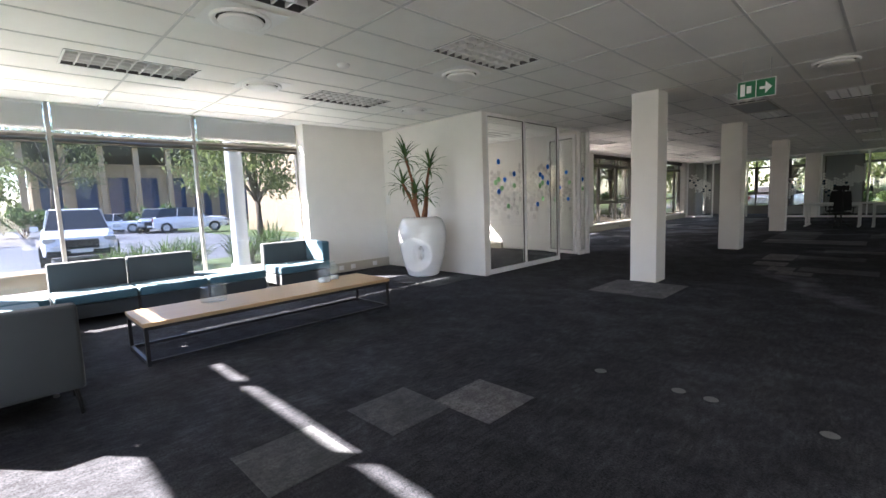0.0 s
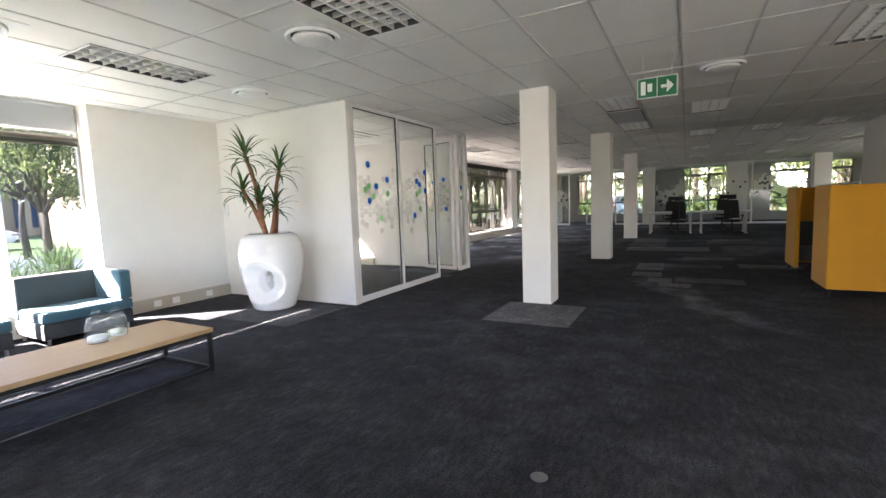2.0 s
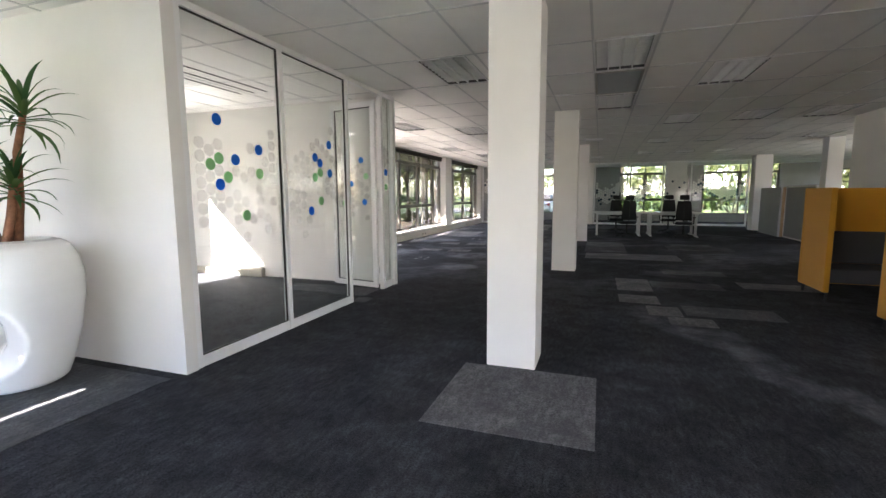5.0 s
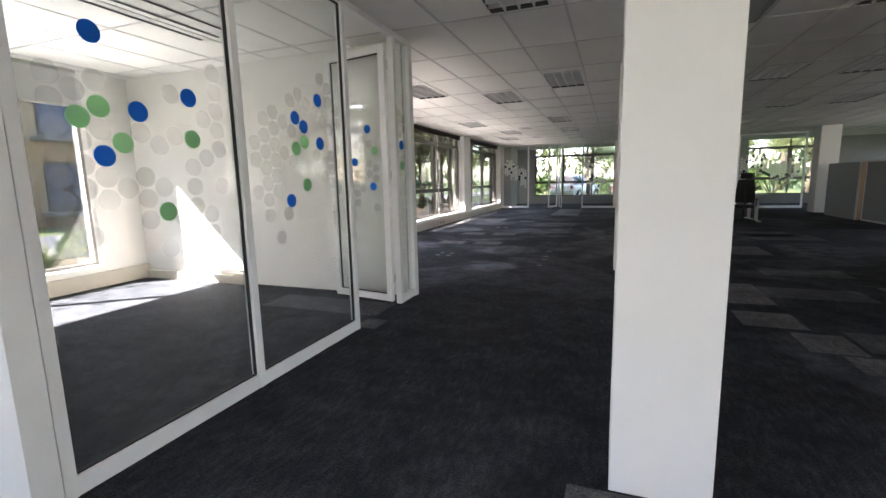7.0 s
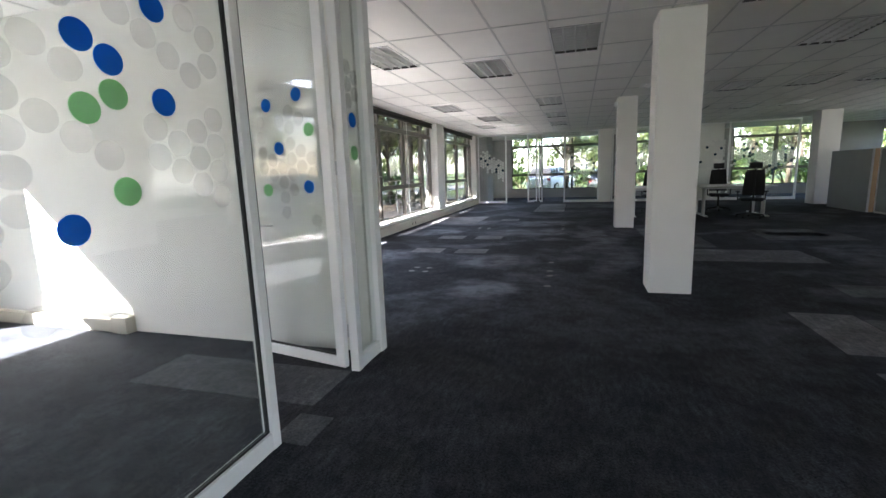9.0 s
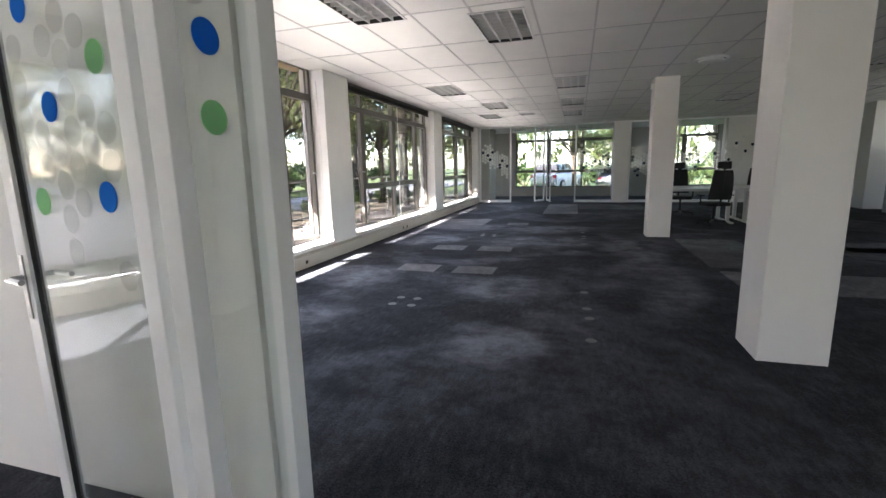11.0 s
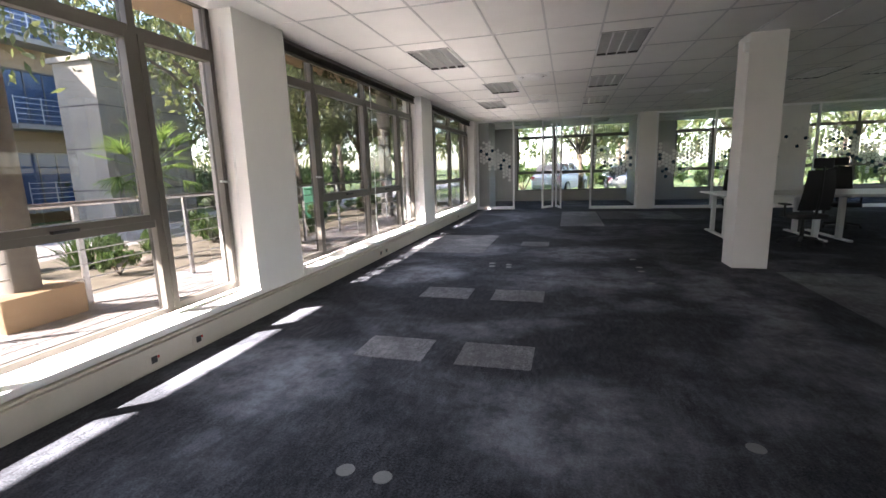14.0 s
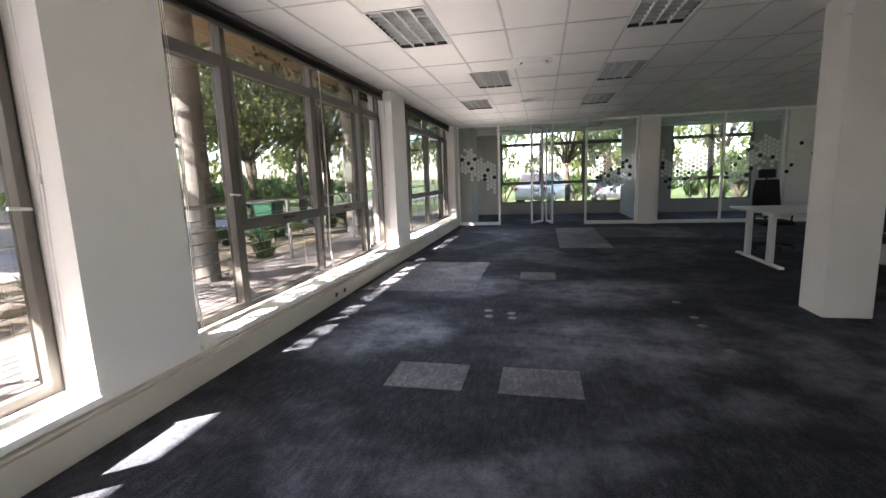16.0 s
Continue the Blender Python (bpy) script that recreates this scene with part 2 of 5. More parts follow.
SILVER_FRAME = mat("natural_aluminium", (0.36, 0.34, 0.31), 0.4, 0.3, var=0.04, bump=0.02)
WHITE_FRAME = mat("white_powder_coat", (0.86, 0.86, 0.85), 0.35, var=0.03, bump=0.02)
GASKET = mat("black_rubber", (0.02, 0.02, 0.02), 0.6, var=0.05, bump=0)
# dark pane tint, put in to dim the bright outdoor view
WINDOW_GLASS = glass_mat("tinted_window_glass", (0.142, 0.139, 0.139), 0.004)
# bluish haze of the lounge view put into the pane colour
LOUNGE_GLASS = glass_mat("outdoor_haze_window_glass", (0.135, 0.155, 0.195), 0.02)
# paler copy of the pane tint, so that the far end looks brighter
END_GLASS = glass_mat("less_dimmed_window_glass", (0.27, 0.265, 0.26), 0.004)
OFFICE_GLASS = glass_mat("partition_glass", (0.96, 0.98, 0.97), 0.01)
JAR_GLASS = glass_mat("jar_glass", (0.93, 0.96, 0.96), 0.03, 1.5)
DOT_WHITE = vinyl_mat("frosted_vinyl", (0.95, 0.96, 0.95), 0.12)
VINYL_WHITE = vinyl_mat("white_vinyl", (0.9, 0.9, 0.86), 0.8)
VINYL_DARK = vinyl_mat("dark_teal_vinyl", (0.02, 0.05, 0.08), 0.97)
DOT_BLUE = vinyl_mat("blue_vinyl", (0.04, 0.25, 0.78), 0.96)
DOT_GREEN = vinyl_mat("green_vinyl", (0.42, 0.78, 0.42), 0.85)
TEAL = mat("teal_upholstery", (0.045, 0.115, 0.15), 0.9, var=0.12, fine=300, bump=0.3, sheen=0.2)
CHARCOAL = mat("charcoal_upholstery", (0.035, 0.042, 0.045), 0.9, var=0.12, fine=300, bump=0.3, sheen=0.2)
OAK = wood_mat("oak_veneer", (0.42, 0.27, 0.14), (0.56, 0.39, 0.22))
BLACK_STEEL = mat("black_steel", (0.012, 0.012, 0.013), 0.45, 0.2, var=0.1, bump=0.03)
GLOSS_WHITE = mat("gloss_white_fibreglass", (0.8, 0.8, 0.79), 0.12, var=0.02, fine=20, bump=0.0)
SOIL = mat("potting_soil", (0.05, 0.035, 0.025), 0.95, var=0.4, bump=0.8)
CANE = mat("plant_cane", (0.23, 0.10, 0.05), 0.8, var=0.4, scale=14, bump=0.6)
POT_LEAF = leaf_mat("dracaena_leaf", (0.035, 0.10, 0.03), (0.10, 0.17, 0.05))
ORANGE = mat("mustard_felt", (0.62, 0.29, 0.02), 0.95, var=0.06, fine=350, bump=0.3, sheen=0.2)
DARK_FELT = mat("dark_grey_felt", (0.06, 0.06, 0.065), 0.95, var=0.1, fine=350, bump=0.3)
GREY_PANEL = mat("grey_laminate", (0.30, 0.31, 0.32), 0.5, var=0.05, bump=0.03)
BROWN_PANEL = wood_mat("brown_laminate", (0.22, 0.13, 0.06), (0.30, 0.19, 0.10))
DESK_WHITE = mat("white_laminate", (0.72, 0.72, 0.70), 0.35, var=0.03, bump=0.02)
MESH_BLACK = mat("black_chair_mesh", (0.012, 0.012, 0.013), 0.75, var=0.15, fine=400, bump=0.3)
LOUVRE = mat("brushed_louvre", (0.8, 0.8, 0.79), 0.3, 0.25, var=0.03, bump=0)
# dark colour puts the shade between the louvre blades into the tray
TRAY = mat("shade_dark_tray", (0.1, 0.1, 0.1), 0.5, var=0.04, bump=0)
VENT_DARK = mat("vent_shadow", (0.03, 0.03, 0.03), 0.8, var=0.1, bump=0)
SIGN_GREEN = mat("sign_green", (0.005, 0.13, 0.055), 0.4, var=0.03, bump=0)
SIGN_WHITE = mat("sign_white", (0.8, 0.82, 0.8), 0.4, var=0.02, bump=0)
BLIND = vinyl_mat("translucent_blind_slat", (0.72, 0.72, 0.7), 0.97)
BLIND_DARK = mat("bronze_blind_slat", (0.10, 0.085, 0.07), 0.5, var=0.06, bump=0)
OCHRE = mat("ochre_plaster", (0.52, 0.37, 0.22), 0.85, var=0.08, scale=0.8, bump=0.15)
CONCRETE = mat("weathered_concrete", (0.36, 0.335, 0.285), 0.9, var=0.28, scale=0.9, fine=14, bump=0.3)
PAVING = mat("concrete_walkway", (0.42, 0.39, 0.365), 0.9, var=0.15, bump=0.2)
ASPHALT = mat("asphalt", (0.15, 0.15, 0.155), 0.9, var=0.15, scale=0.5, bump=0.2)
GRASS = mat("lawn", (0.11, 0.15, 0.04), 0.95, var=0.35, scale=1.2, fine=25, bump=0.5)
BED = mat("planting_bed_soil", (0.2, 0.17, 0.12), 0.95, var=0.3, bump=0.5)
ROCK = mat("garden_rock", (0.34, 0.29, 0.23), 0.9, var=0.3, bump=0.5)
BARK = mat("bark", (0.11, 0.085, 0.06), 0.95, var=0.35, scale=6, bump=0.8)
LEAF = leaf_mat("tree_leaf", (0.07, 0.11, 0.03), (0.26, 0.28, 0.1))
SHRUB = leaf_mat("shrub_leaf", (0.05, 0.10, 0.025), (0.16, 0.22, 0.07))
PALM = leaf_mat("palm_leaf", (0.10, 0.20, 0.03), (0.25, 0.34, 0.08))
BLUE_GLASS = mat("blue_window_glass", (0.03, 0.07, 0.16), 0.08, var=0.1, bump=0)
CAR_WHITE = mat("white_car_paint", (0.75, 0.76, 0.77), 0.15, var=0.01, bump=0)
CAR_BLUE = mat("navy_car_paint", (0.02, 0.04, 0.12), 0.15, var=0.01, bump=0)
CAR_RED = mat("red_car_paint", (0.25, 0.02, 0.02), 0.15, var=0.01, bump=0)
CAR_SILVER = mat("silver_car_paint", (0.45, 0.47, 0.5), 0.2, 0.4, var=0.01, bump=0)
CAR_GLASS = mat("tinted_car_glass", (0.02, 0.025, 0.03), 0.05, var=0.02, bump=0)
TYRE = mat("tyre_rubber", (0.015, 0.015, 0.015), 0.85, var=0.1, bump=0.1)
STEEL = mat("stainless_steel", (0.6, 0.6, 0.6), 0.3, 0.9, var=0.05, bump=0)
ROOF = mat("roof_sheet", (0.26, 0.27, 0.28), 0.5, 0.2, var=0.1, bump=0.05)
LAMP_RED = mat("red_lens", (0.4, 0.02, 0.02), 0.2, var=0.02, bump=0)


# ---- mesh helpers (plan units) ----
def box(bm, x0, y0, z0, x1, y1, z1, bevel=0.0):
    vs = [bm.verts.new((x, y, z)) for z in (z0, z1) for x, y in ((x0, y0), (x1, y0), (x1, y1), (x0, y1))]
    fs = [bm.faces.new([vs[i] for i in f]) for f in ((3, 2, 1, 0), (4, 5, 6, 7), (0, 1, 5, 4), (1, 2, 6, 5), (2, 3, 7, 6), (3, 0, 4, 7))]
    if bevel:
        es = {e for f in fs for e in f.edges}
        bmesh.ops.bevel(bm, geom=list(es), offset=bevel, segments=2, affect="EDGES", profile=0.6)
    return bm


def B(*a, bevel=0.0):
    return box(bmesh.new(), *a, bevel=bevel)


def tube(bm, pts, radii, n=10, caps=True):
    rings = []
    pts = [Vector(p) for p in pts]
    if not isinstance(radii, (list, tuple)):
        radii = [radii] * len(pts)
    for i, p in enumerate(pts):
        d = (pts[min(i + 1, len(pts) - 1)] - pts[max(i - 1, 0)]).normalized()
        q = d.to_track_quat("Z", "Y")
        rings.append([bm.verts.new(p + q @ Vector((radii[i] * math.cos(a), radii[i] * math.sin(a), 0))) for a in (2 * math.pi * k / n for k in range(n))])
    for r, s in zip(rings, rings[1:]):
        for k in range(n):
            bm.faces.new((r[k], r[(k + 1) % n], s[(k + 1) % n], s[k]))
    if caps:
        bm.faces.new(rings[0][::-1])
        bm.faces.new(rings[-1])
    return bm


def lathe(bm, profile, n=32, cx=0.0, cy=0.0):
    rings = [[bm.verts.new((cx + r * math.cos(2 * math.pi * k / n), cy + r * math.sin(2 * math.pi * k / n), z)) for k in range(n)] for r, z in profile]
    for r, s in zip(rings, rings[1:]):
        for k in range(n):
            bm.faces.new((r[k], r[(k + 1) % n], s[(k + 1) % n], s[k]))
    return bm


def quad(bm, *pts):
    bm.faces.new([bm.verts.new(p) for p in pts])
    return bm


def finish(name, bm, material, smooth=False):
    bmesh.ops.scale(bm, vec=(U, U, U), verts=bm.verts)
    if not smooth:
        bmesh.ops.recalc_face_normals(bm, faces=bm.faces)
    me = bpy.data.meshes.new(name)
    bm.to_mesh(me)
    bm.free()
    me.materials.append(material)
    if smooth:
        me.shade_smooth()
    return new(name, me)


def part(name, bm, material, parent, label="", smooth=False):
    ob = finish(name, bm, material, smooth)
    ob.parent = parent
    return tagged(ob, label)


def thing(name, x, y, z, label, category, group="", rz=0.0):
    ob = new(name)
    ob.matrix_basis = at(x, y, z, rz)
    return tagged(ob, label, category, group)


def at(x, y, z, rz=0.0):
    return pose(x * U, y * U, z * U, 0, 0, rz)


def structure(name, bm, material, label, category, smooth=False):
    return tagged(finish(name, bm, material, smooth), label, category, "", "structure")


H = 3.14            # ceiling height
WX, FX = -8.45, -8.75   # inner wall face and window frame plane of the west side
EAST, NORTH, SOUTH = 9.0, 32.55, -0.8

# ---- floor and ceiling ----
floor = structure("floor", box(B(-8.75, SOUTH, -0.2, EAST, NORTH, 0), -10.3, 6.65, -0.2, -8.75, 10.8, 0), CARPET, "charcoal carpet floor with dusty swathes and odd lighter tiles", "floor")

FIXTURES = []       # openings in the ceiling: x0, y0, x1, y1


def fixture(x, y, dx=0.62, dy=1.27):
    FIXTURES.append((x, y, x + dx, y + dy))
    return x, y


LOUVRES = [fixture(*p) for p in ((-6.42, 0.66), (-6.42, 3.52), (-3.58, 0.78), (-3.58, 3.58), (-4.31, 9.13), (-2.26, 9.13), (-2.26, 12.0), (-0.85, 10.45),
           (0.5, 6.7), (0.5, 14.4), (-6.87, 13.22), (-4.22, 13.33), (-5.58, 14.55), (-7.47, 18.6), (-4.87, 18.67), (-6.9, 21.5), (-4.86, 21.6), (-7.5, 24.0),
           (-4.9, 24.35), (-0.85, 14.4), (-0.85, 18.5), (0.5, 18.5), (1.8, 14.4), (1.8, 18.5), (0.5, 22.6), (-0.85, 22.6), (1.8, 22.6), (3.2, 18.5),
           (-7.3, 29.8), (-4.4, 29.8), (-1.2, 29.8), (1.6, 29.8))]
fixture(-2.26, 10.5, 0.62, 1.35)


def cut(rects, hole):
    out = []
    hx0, hy0, hx1, hy1 = hole
    for x0, y0, x1, y1 in rects:
        if hx0 >= x1 or hx1 <= x0 or hy0 >= y1 or hy1 <= y0:
            out.append((x0, y0, x1, y1))
            continue
        if y0 < hy0:
            out.append((x0, y0, x1, hy0))
        if y1 > hy1:
            out.append((x0, hy1, x1, y1))
        a, b = max(y0, hy0), min(y1, hy1)
        if x0 < hx0:
            out.append((x0, a, hx0, b))
        if x1 > hx1:
            out.append((hx1, a, x1, b))
    return out


bm, bars = bmesh.new(), bmesh.new()
TX, TY, GAP = 0.651, 1.302, 0.012
gx = [-7.47 + TX * i for i in range(-5, 26)]
gy = [9.13 + TY * i for i in range(-8, 19)]
for x in gx:
    for y in gy:
        r = (x + GAP, y + GAP, x + TX - GAP, y + TY - GAP)
        r = (max(r[0], -10.3 if 6.6 < y < 10.7 else -8.75), max(r[1], SOUTH), min(r[2], EAST), min(r[3], NORTH))
        if r[0] >= r[2] or r[1] >= r[3]:
            continue
        rects = [r]
        for f in FIXTURES:
            rects = cut(rects, f)
        for x0, y0, x1, y1 in rects:
            box(bm, x0, y0, H + 0.004, x1, y1, H + 0.03)
for x in gx:
    rects = [(x - GAP, SOUTH, x + GAP, NORTH)] if x > -8.6 else [(x - GAP, 6.65, x + GAP, 10.9)]
    for f in FIXTURES:
        rects = cut(rects, f)
    for r in rects:
        box(bars, r[0], r[1], H - 0.002, r[2], r[3], H + 0.03)
for y in gy:
    for i, x in enumerate(gx[:-1]):
        rects = [(x + GAP, y - GAP, x + TX - GAP, y + GAP)] if x > -8.7 or 6.6 < y < 10.8 else []
        for f in FIXTURES:
            rects = cut(rects, f)
        for r in rects:
            box(bars, r[0], r[1], H - 0.002, r[2], r[3], H + 0.03)
ceiling = structure("ceiling", bm, CEIL, "white mineral-fibre suspended ceiling tiles", "ceiling")
structure("ceiling_grid", bars, TBAR, "grey metal grid bars of the suspended ceiling", "ceiling")
structure("roof_slab", box(B(-8.8, SOUTH - 0.3, H + 0.2, EAST + 0.3, NORTH + 0.3, 4.5), -10.6, 6.5, H + 0.2, -8.8, 11.0, 4.5), CONCRETE, "concrete slab above the suspended ceiling", "roof")

# ---- walls ----
bm = bmesh.new()
for y0, y1 in ((SOUTH - 0.3, SOUTH), (4.62, 6.65), (10.95, 11.17), (16.32, 17.17), (22.32, 23.15), (28.3, 28.9), (NORTH - 0.3, NORTH + 0.3)):
    box(bm, -8.9, y0, -0.3, WX, y1, H + 0.2)
for y0, y1 in ((SOUTH, 4.62), (11.17, 16.32), (17.17, 22.32), (23.15, 28.3), (28.9, NORTH - 0.3)):
    box(bm, -8.9, y0, -0.3, WX, y1, 0.24)
structure("wall_west", bm, WHITE_WALL, "off-white painted piers and low sill wall", "wall")
bm = bmesh.new()
box(bm, -10.3, 6.65, 0, -5.42, 6.77, H + 0.2)
structure("wall_lounge", bm, WHITE_WALL, "white painted wall behind the planter", "wall")
bm = bmesh.new()
box(bm, -10.3, 10.78, 0, -5.52, 10.95, H + 0.2)
structure("wall_meeting_room", bm, WHITE_WALL, "white painted meeting room end wall", "wall")
bm = bmesh.new()
box(bm, -10.6, 6.5, -0.3, -10.3, 6.9, H + 0.2)
box(bm, -10.6, 10.1, -0.3, -10.3, 11.0, H + 0.2)
box(bm, -10.6, 6.9, -0.3, -10.3, 10.1, 0.3)
structure("wall_meeting_room_west", bm, WHITE_WALL, "white reveal and sill wall under the meeting room window", "wall")
bm = bmesh.new()
box(bm, -8.9, SOUTH - 0.3, -0.3, -3.2, SOUTH, 0.3)
box(bm, -3.2, SOUTH - 0.3, -0.3, 0.8, SOUTH, H + 0.2)
box(bm, 0.8, SOUTH - 0.3, -0.3, 8.4, SOUTH, 0.3)
box(bm, 8.4, SOUTH - 0.3, -0.3, EAST + 0.3, SOUTH, H + 0.2)
structure("wall_south", bm, WHITE_WALL, "white painted wall by the entrance", "wall")
bm = bmesh.new()
for x0, x1 in ((-8.45, -7.4), (-2.6, -1.1), (1.6, 3.2), (6.8, EAST)):
    box(bm, x0, NORTH, -0.3, x1, NORTH + 0.3, H + 0.2)
for x0, x1 in ((-7.4, -2.6), (-1.1, 1.6), (3.2, 6.8)):
    box(bm, x0, NORTH, -0.3, x1, NORTH + 0.3, 0.45)
structure("wall_north", bm, GREY_WALL, "grey end wall with low sills", "wall")
bm = bmesh.new()
box(bm, EAST, SOUTH, -0.3, EAST + 0.3, 16.7, H + 0.2)
box(bm, EAST, 16.7, -0.3, EAST + 0.3, 23.7, 0.4)
box(bm, EAST, 23.7, -0.3, EAST + 0.3, 24.0, H + 0.2)
box(bm, EAST, 24.0, -0.3, EAST + 0.3, 32.55, 1.6)
box(bm, EAST, 24.0, 2.75, EAST + 0.3, 32.55, H + 0.2)
structure("wall_east", bm, WHITE_WALL, "painted outer wall with high strip windows", "wall")
structure("wall_core", B(2.9, 4.0, 0, 3.15, 16.0, H + 0.2), WHITE_WALL, "off-white painted core wall behind the booth", "wall")
structure("wall_room_divider_1", B(-2.85, 28.8, 0, -2.65, NORTH, H + 0.2), GREY_WALL, "plain grey dividing wall between glazed rooms", "wall")
structure("wall_room_divider_2", B(-8.45, 28.75, 0, -8.0, 30.2, H + 0.2), GREY_WALL, "plain grey pier inside the glazed room", "wall")


def column(x0, y0, x1, y1):
    c = tagged(finish("column", B(x0, y0, 0, x1, y1, H, bevel=0.006), WHITE_WALL), "square white painted concrete column", "column", "columns", "structure")
    return c


for x0, y0, x1, y1 in ((-3.05, 7.7, -2.62, 8.12), (-3.03, 13.13, -2.57, 13.6), (-2.97, 19.38, -2.53, 19.82), (-3.0, 28.5, -2.5, 28.9), (4.02, 20.0, 4.4, 20.4), (3.9, 26.0, 4.5, 26.6), (0.9, 28.75, 1.8, 29.2)):
    column(x0, y0, x1, y1)


# ---- west windows ----
def frame_box(bm, u0, z0, u1, z1, w, d0, d1, along="y"):
    """Frame of four bars round an opening, in the plane across x (along y) or across y (along x)."""
    for a, b, c, d in ((u0, z0, u0 + w, z1), (u1 - w, z0, u1, z1), (u0 + w, z0, u1 - w, z0 + w), (u0 + w, z1 - w, u1 - w, z1)):
        if along == "y":
            box(bm, d0, a, b, d1, c, d, bevel=0.004)
        else:
            box(bm, a, d0, b, c, d1, d, bevel=0.004)
    return bm


def pane_quad(u0, z0, u1, z1, d, along="y"):
    bm = bmesh.new()
    if along == "y":
        return quad(bm, (d, u0, z0), (d, u1, z0), (d, u1, z1), (d, u0, z1))
    return quad(bm, (u0, d, z0), (u1, d, z0), (u1, d, z1), (u0, d, z1))


def window(n, d, cuts, zs, skip=(), along="y", material=BRONZE, label="bronze aluminium window with clear panes", w=0.05, glass=None):
    """cuts: mullion places; zs: sill, transoms, head; skip: bays without the lower transom."""
    root = tagged(new("window_%d" % n), label, "window", "", "structure")
    lo, hi = d - 0.04, d + 0.04
    bm = bmesh.new()
    frame_box(bm, cuts[0], zs[0], cuts[-1], zs[-1], w, lo, hi, along)
    part("window_frame", bm, material, root)
    for u in cuts[1:-1]:
        b = B(lo, u - w * 0.7, zs[0] + w, hi + 0.02, u + w * 0.7, zs[-1] - w, bevel=0.005) if along == "y" else B(u - w * 0.7, lo, zs[0] + w, u + w * 0.7, hi + 0.02, zs[-1] - w, bevel=0.005)
        part("mullion", b, material, root)
    for i, (a, b) in enumerate(zip(cuts, cuts[1:])):
        levels = [z for z in zs if not (i in skip and z == zs[1] and len(zs) > 3)]
        for j, (z0, z1) in enumerate(zip(levels, levels[1:])):
            if j:
                t = B(lo, a + w * 0.7, z0 - w * 0.6, hi + 0.012, b - w * 0.7, z0 + w * 0.6, bevel=0.004) if along == "y" else B(a + w * 0.7, lo, z0 - w * 0.6, b - w * 0.7, hi + 0.012, z0 + w * 0.6, bevel=0.004)
                part("transom", t, material, root)
            if 0 < j < len(levels) - 2 or (i in skip and j == 0):
                part("sash", frame_box(bmesh.new(), a + w * 0.7, z0 + w * 0.6, b - w * 0.7, z1 - w * 0.6, 0.055, lo + 0.01, hi + 0.03, along), material, root)
            p = part("pane", pane_quad(a + 0.02, z0 + 0.02, b - 0.02, z1 - 0.02, d, along), glass or WINDOW_GLASS, root)
            p.visible_shadow = False
            if along == "y" and i in skip and j == 0:
                h = tube(bmesh.new(), [(hi + 0.03, b - 0.07 if i else b - 0.05, 1.45), (hi + 0.075, b - 0.07 if i else b - 0.05, 1.45), (hi + 0.08, b - 0.19, 1.46)], 0.011, 8)
                part("window_handle", h, STEEL, root, "slim metal lever handle")
            elif along == "y" and j == 1 and len(levels) > 3:
                part("stay", B(hi + 0.03, (a + b) / 2 - 0.09, z0 + 0.03, hi + 0.07, (a + b) / 2 + 0.09, z0 + 0.055, bevel=0.004), BLACK_STEEL, root, "dark window stay")
    return root


OFFICE_Z = [0.3, 1.12, 2.72, H + 0.05]
for n, y in ((1, 11.17), (2, 17.17), (3, 23.15)):
    window(n, FX, [y, y + 0.98, y + 2.65, y + 4.24, y + 5.15], OFFICE_Z, skip=(0, 3), label="bronze aluminium office window looking onto a garden walkway")
    s = B(FX + 0.06, y + 0.002, 0.24, WX + 0.03, y + 5.148, 0.29, bevel=0.008)
    tagged(finish("window_sill", s, WHITE_WALL), "white painted window sill", "sill", "window sills", "structure")
window(4, FX, [SOUTH + 0.02, 0.7, 2.65, 4.6], [0.34, 2.68, H + 0.05], w=0.036, material=SILVER_FRAME, glass=LOUNGE_GLASS, label="large lounge window with slim pale frame")
window(5, -10.42, [6.92, 8.5, 10.08], [0.32, 2.7, H + 0.05], material=SILVER_FRAME, label="meeting room window with pale frame")
window(6, SOUTH - 0.1, [-8.4, -6.6, -4.9, -3.22], [0.34, 2.68, H + 0.05], along="x", material=SILVER_FRAME, label="lounge side window with slim pale frame")
# windows 12 and 13 are unseen, added as openings for the fill lamps
window(12, SOUTH - 0.1, [0.82, 2.7, 4.6, 6.5, 8.38], [0.34, 2.68, H + 0.05], along="x", material=SILVER_FRAME, label="unseen entrance glazing with slim pale frame, added to let light in")
window(13, EAST + 0.12, [16.72, 19.0, 21.4, 23.68], [0.42, 1.2, 2.75, H + 0.05], label="unseen bronze aluminium window added on the east side to let light in")
window(7, NORTH + 0.12, [-7.4, -5.8, -4.2, -2.6], [0.45, 1.2, 2.75, H + 0.05], along="x", glass=END_GLASS, label="bronze end window facing trees")
window(8, NORTH + 0.12, [-1.1, 0.25, 1.6], [0.45, 1.2, 2.75, H + 0.05], along="x", glass=END_GLASS, label="bronze end window facing trees")
window(9, NORTH + 0.12, [3.2, 5.0, 6.8], [0.45, 1.2, 2.75, H + 0.05], along="x", glass=END_GLASS, label="bronze end window facing trees")
window(10, EAST + 0.12, [24.0, 26.1, 28.2, 30.4, 32.5], [1.6, 2.1, 2.75], label="high strip window")
window(11, FX, [28.92, 30.6, 32.2], OFFICE_Z, glass=END_GLASS, label="bronze aluminium window of the corner room")
tagged(finish("window_sill", B(FX + 0.06, SOUTH + 0.01, 0.24, WX + 0.03, 4.6, 0.32, bevel=0.008), WHITE_WALL), "white painted window sill", "sill", "window sills", "structure")


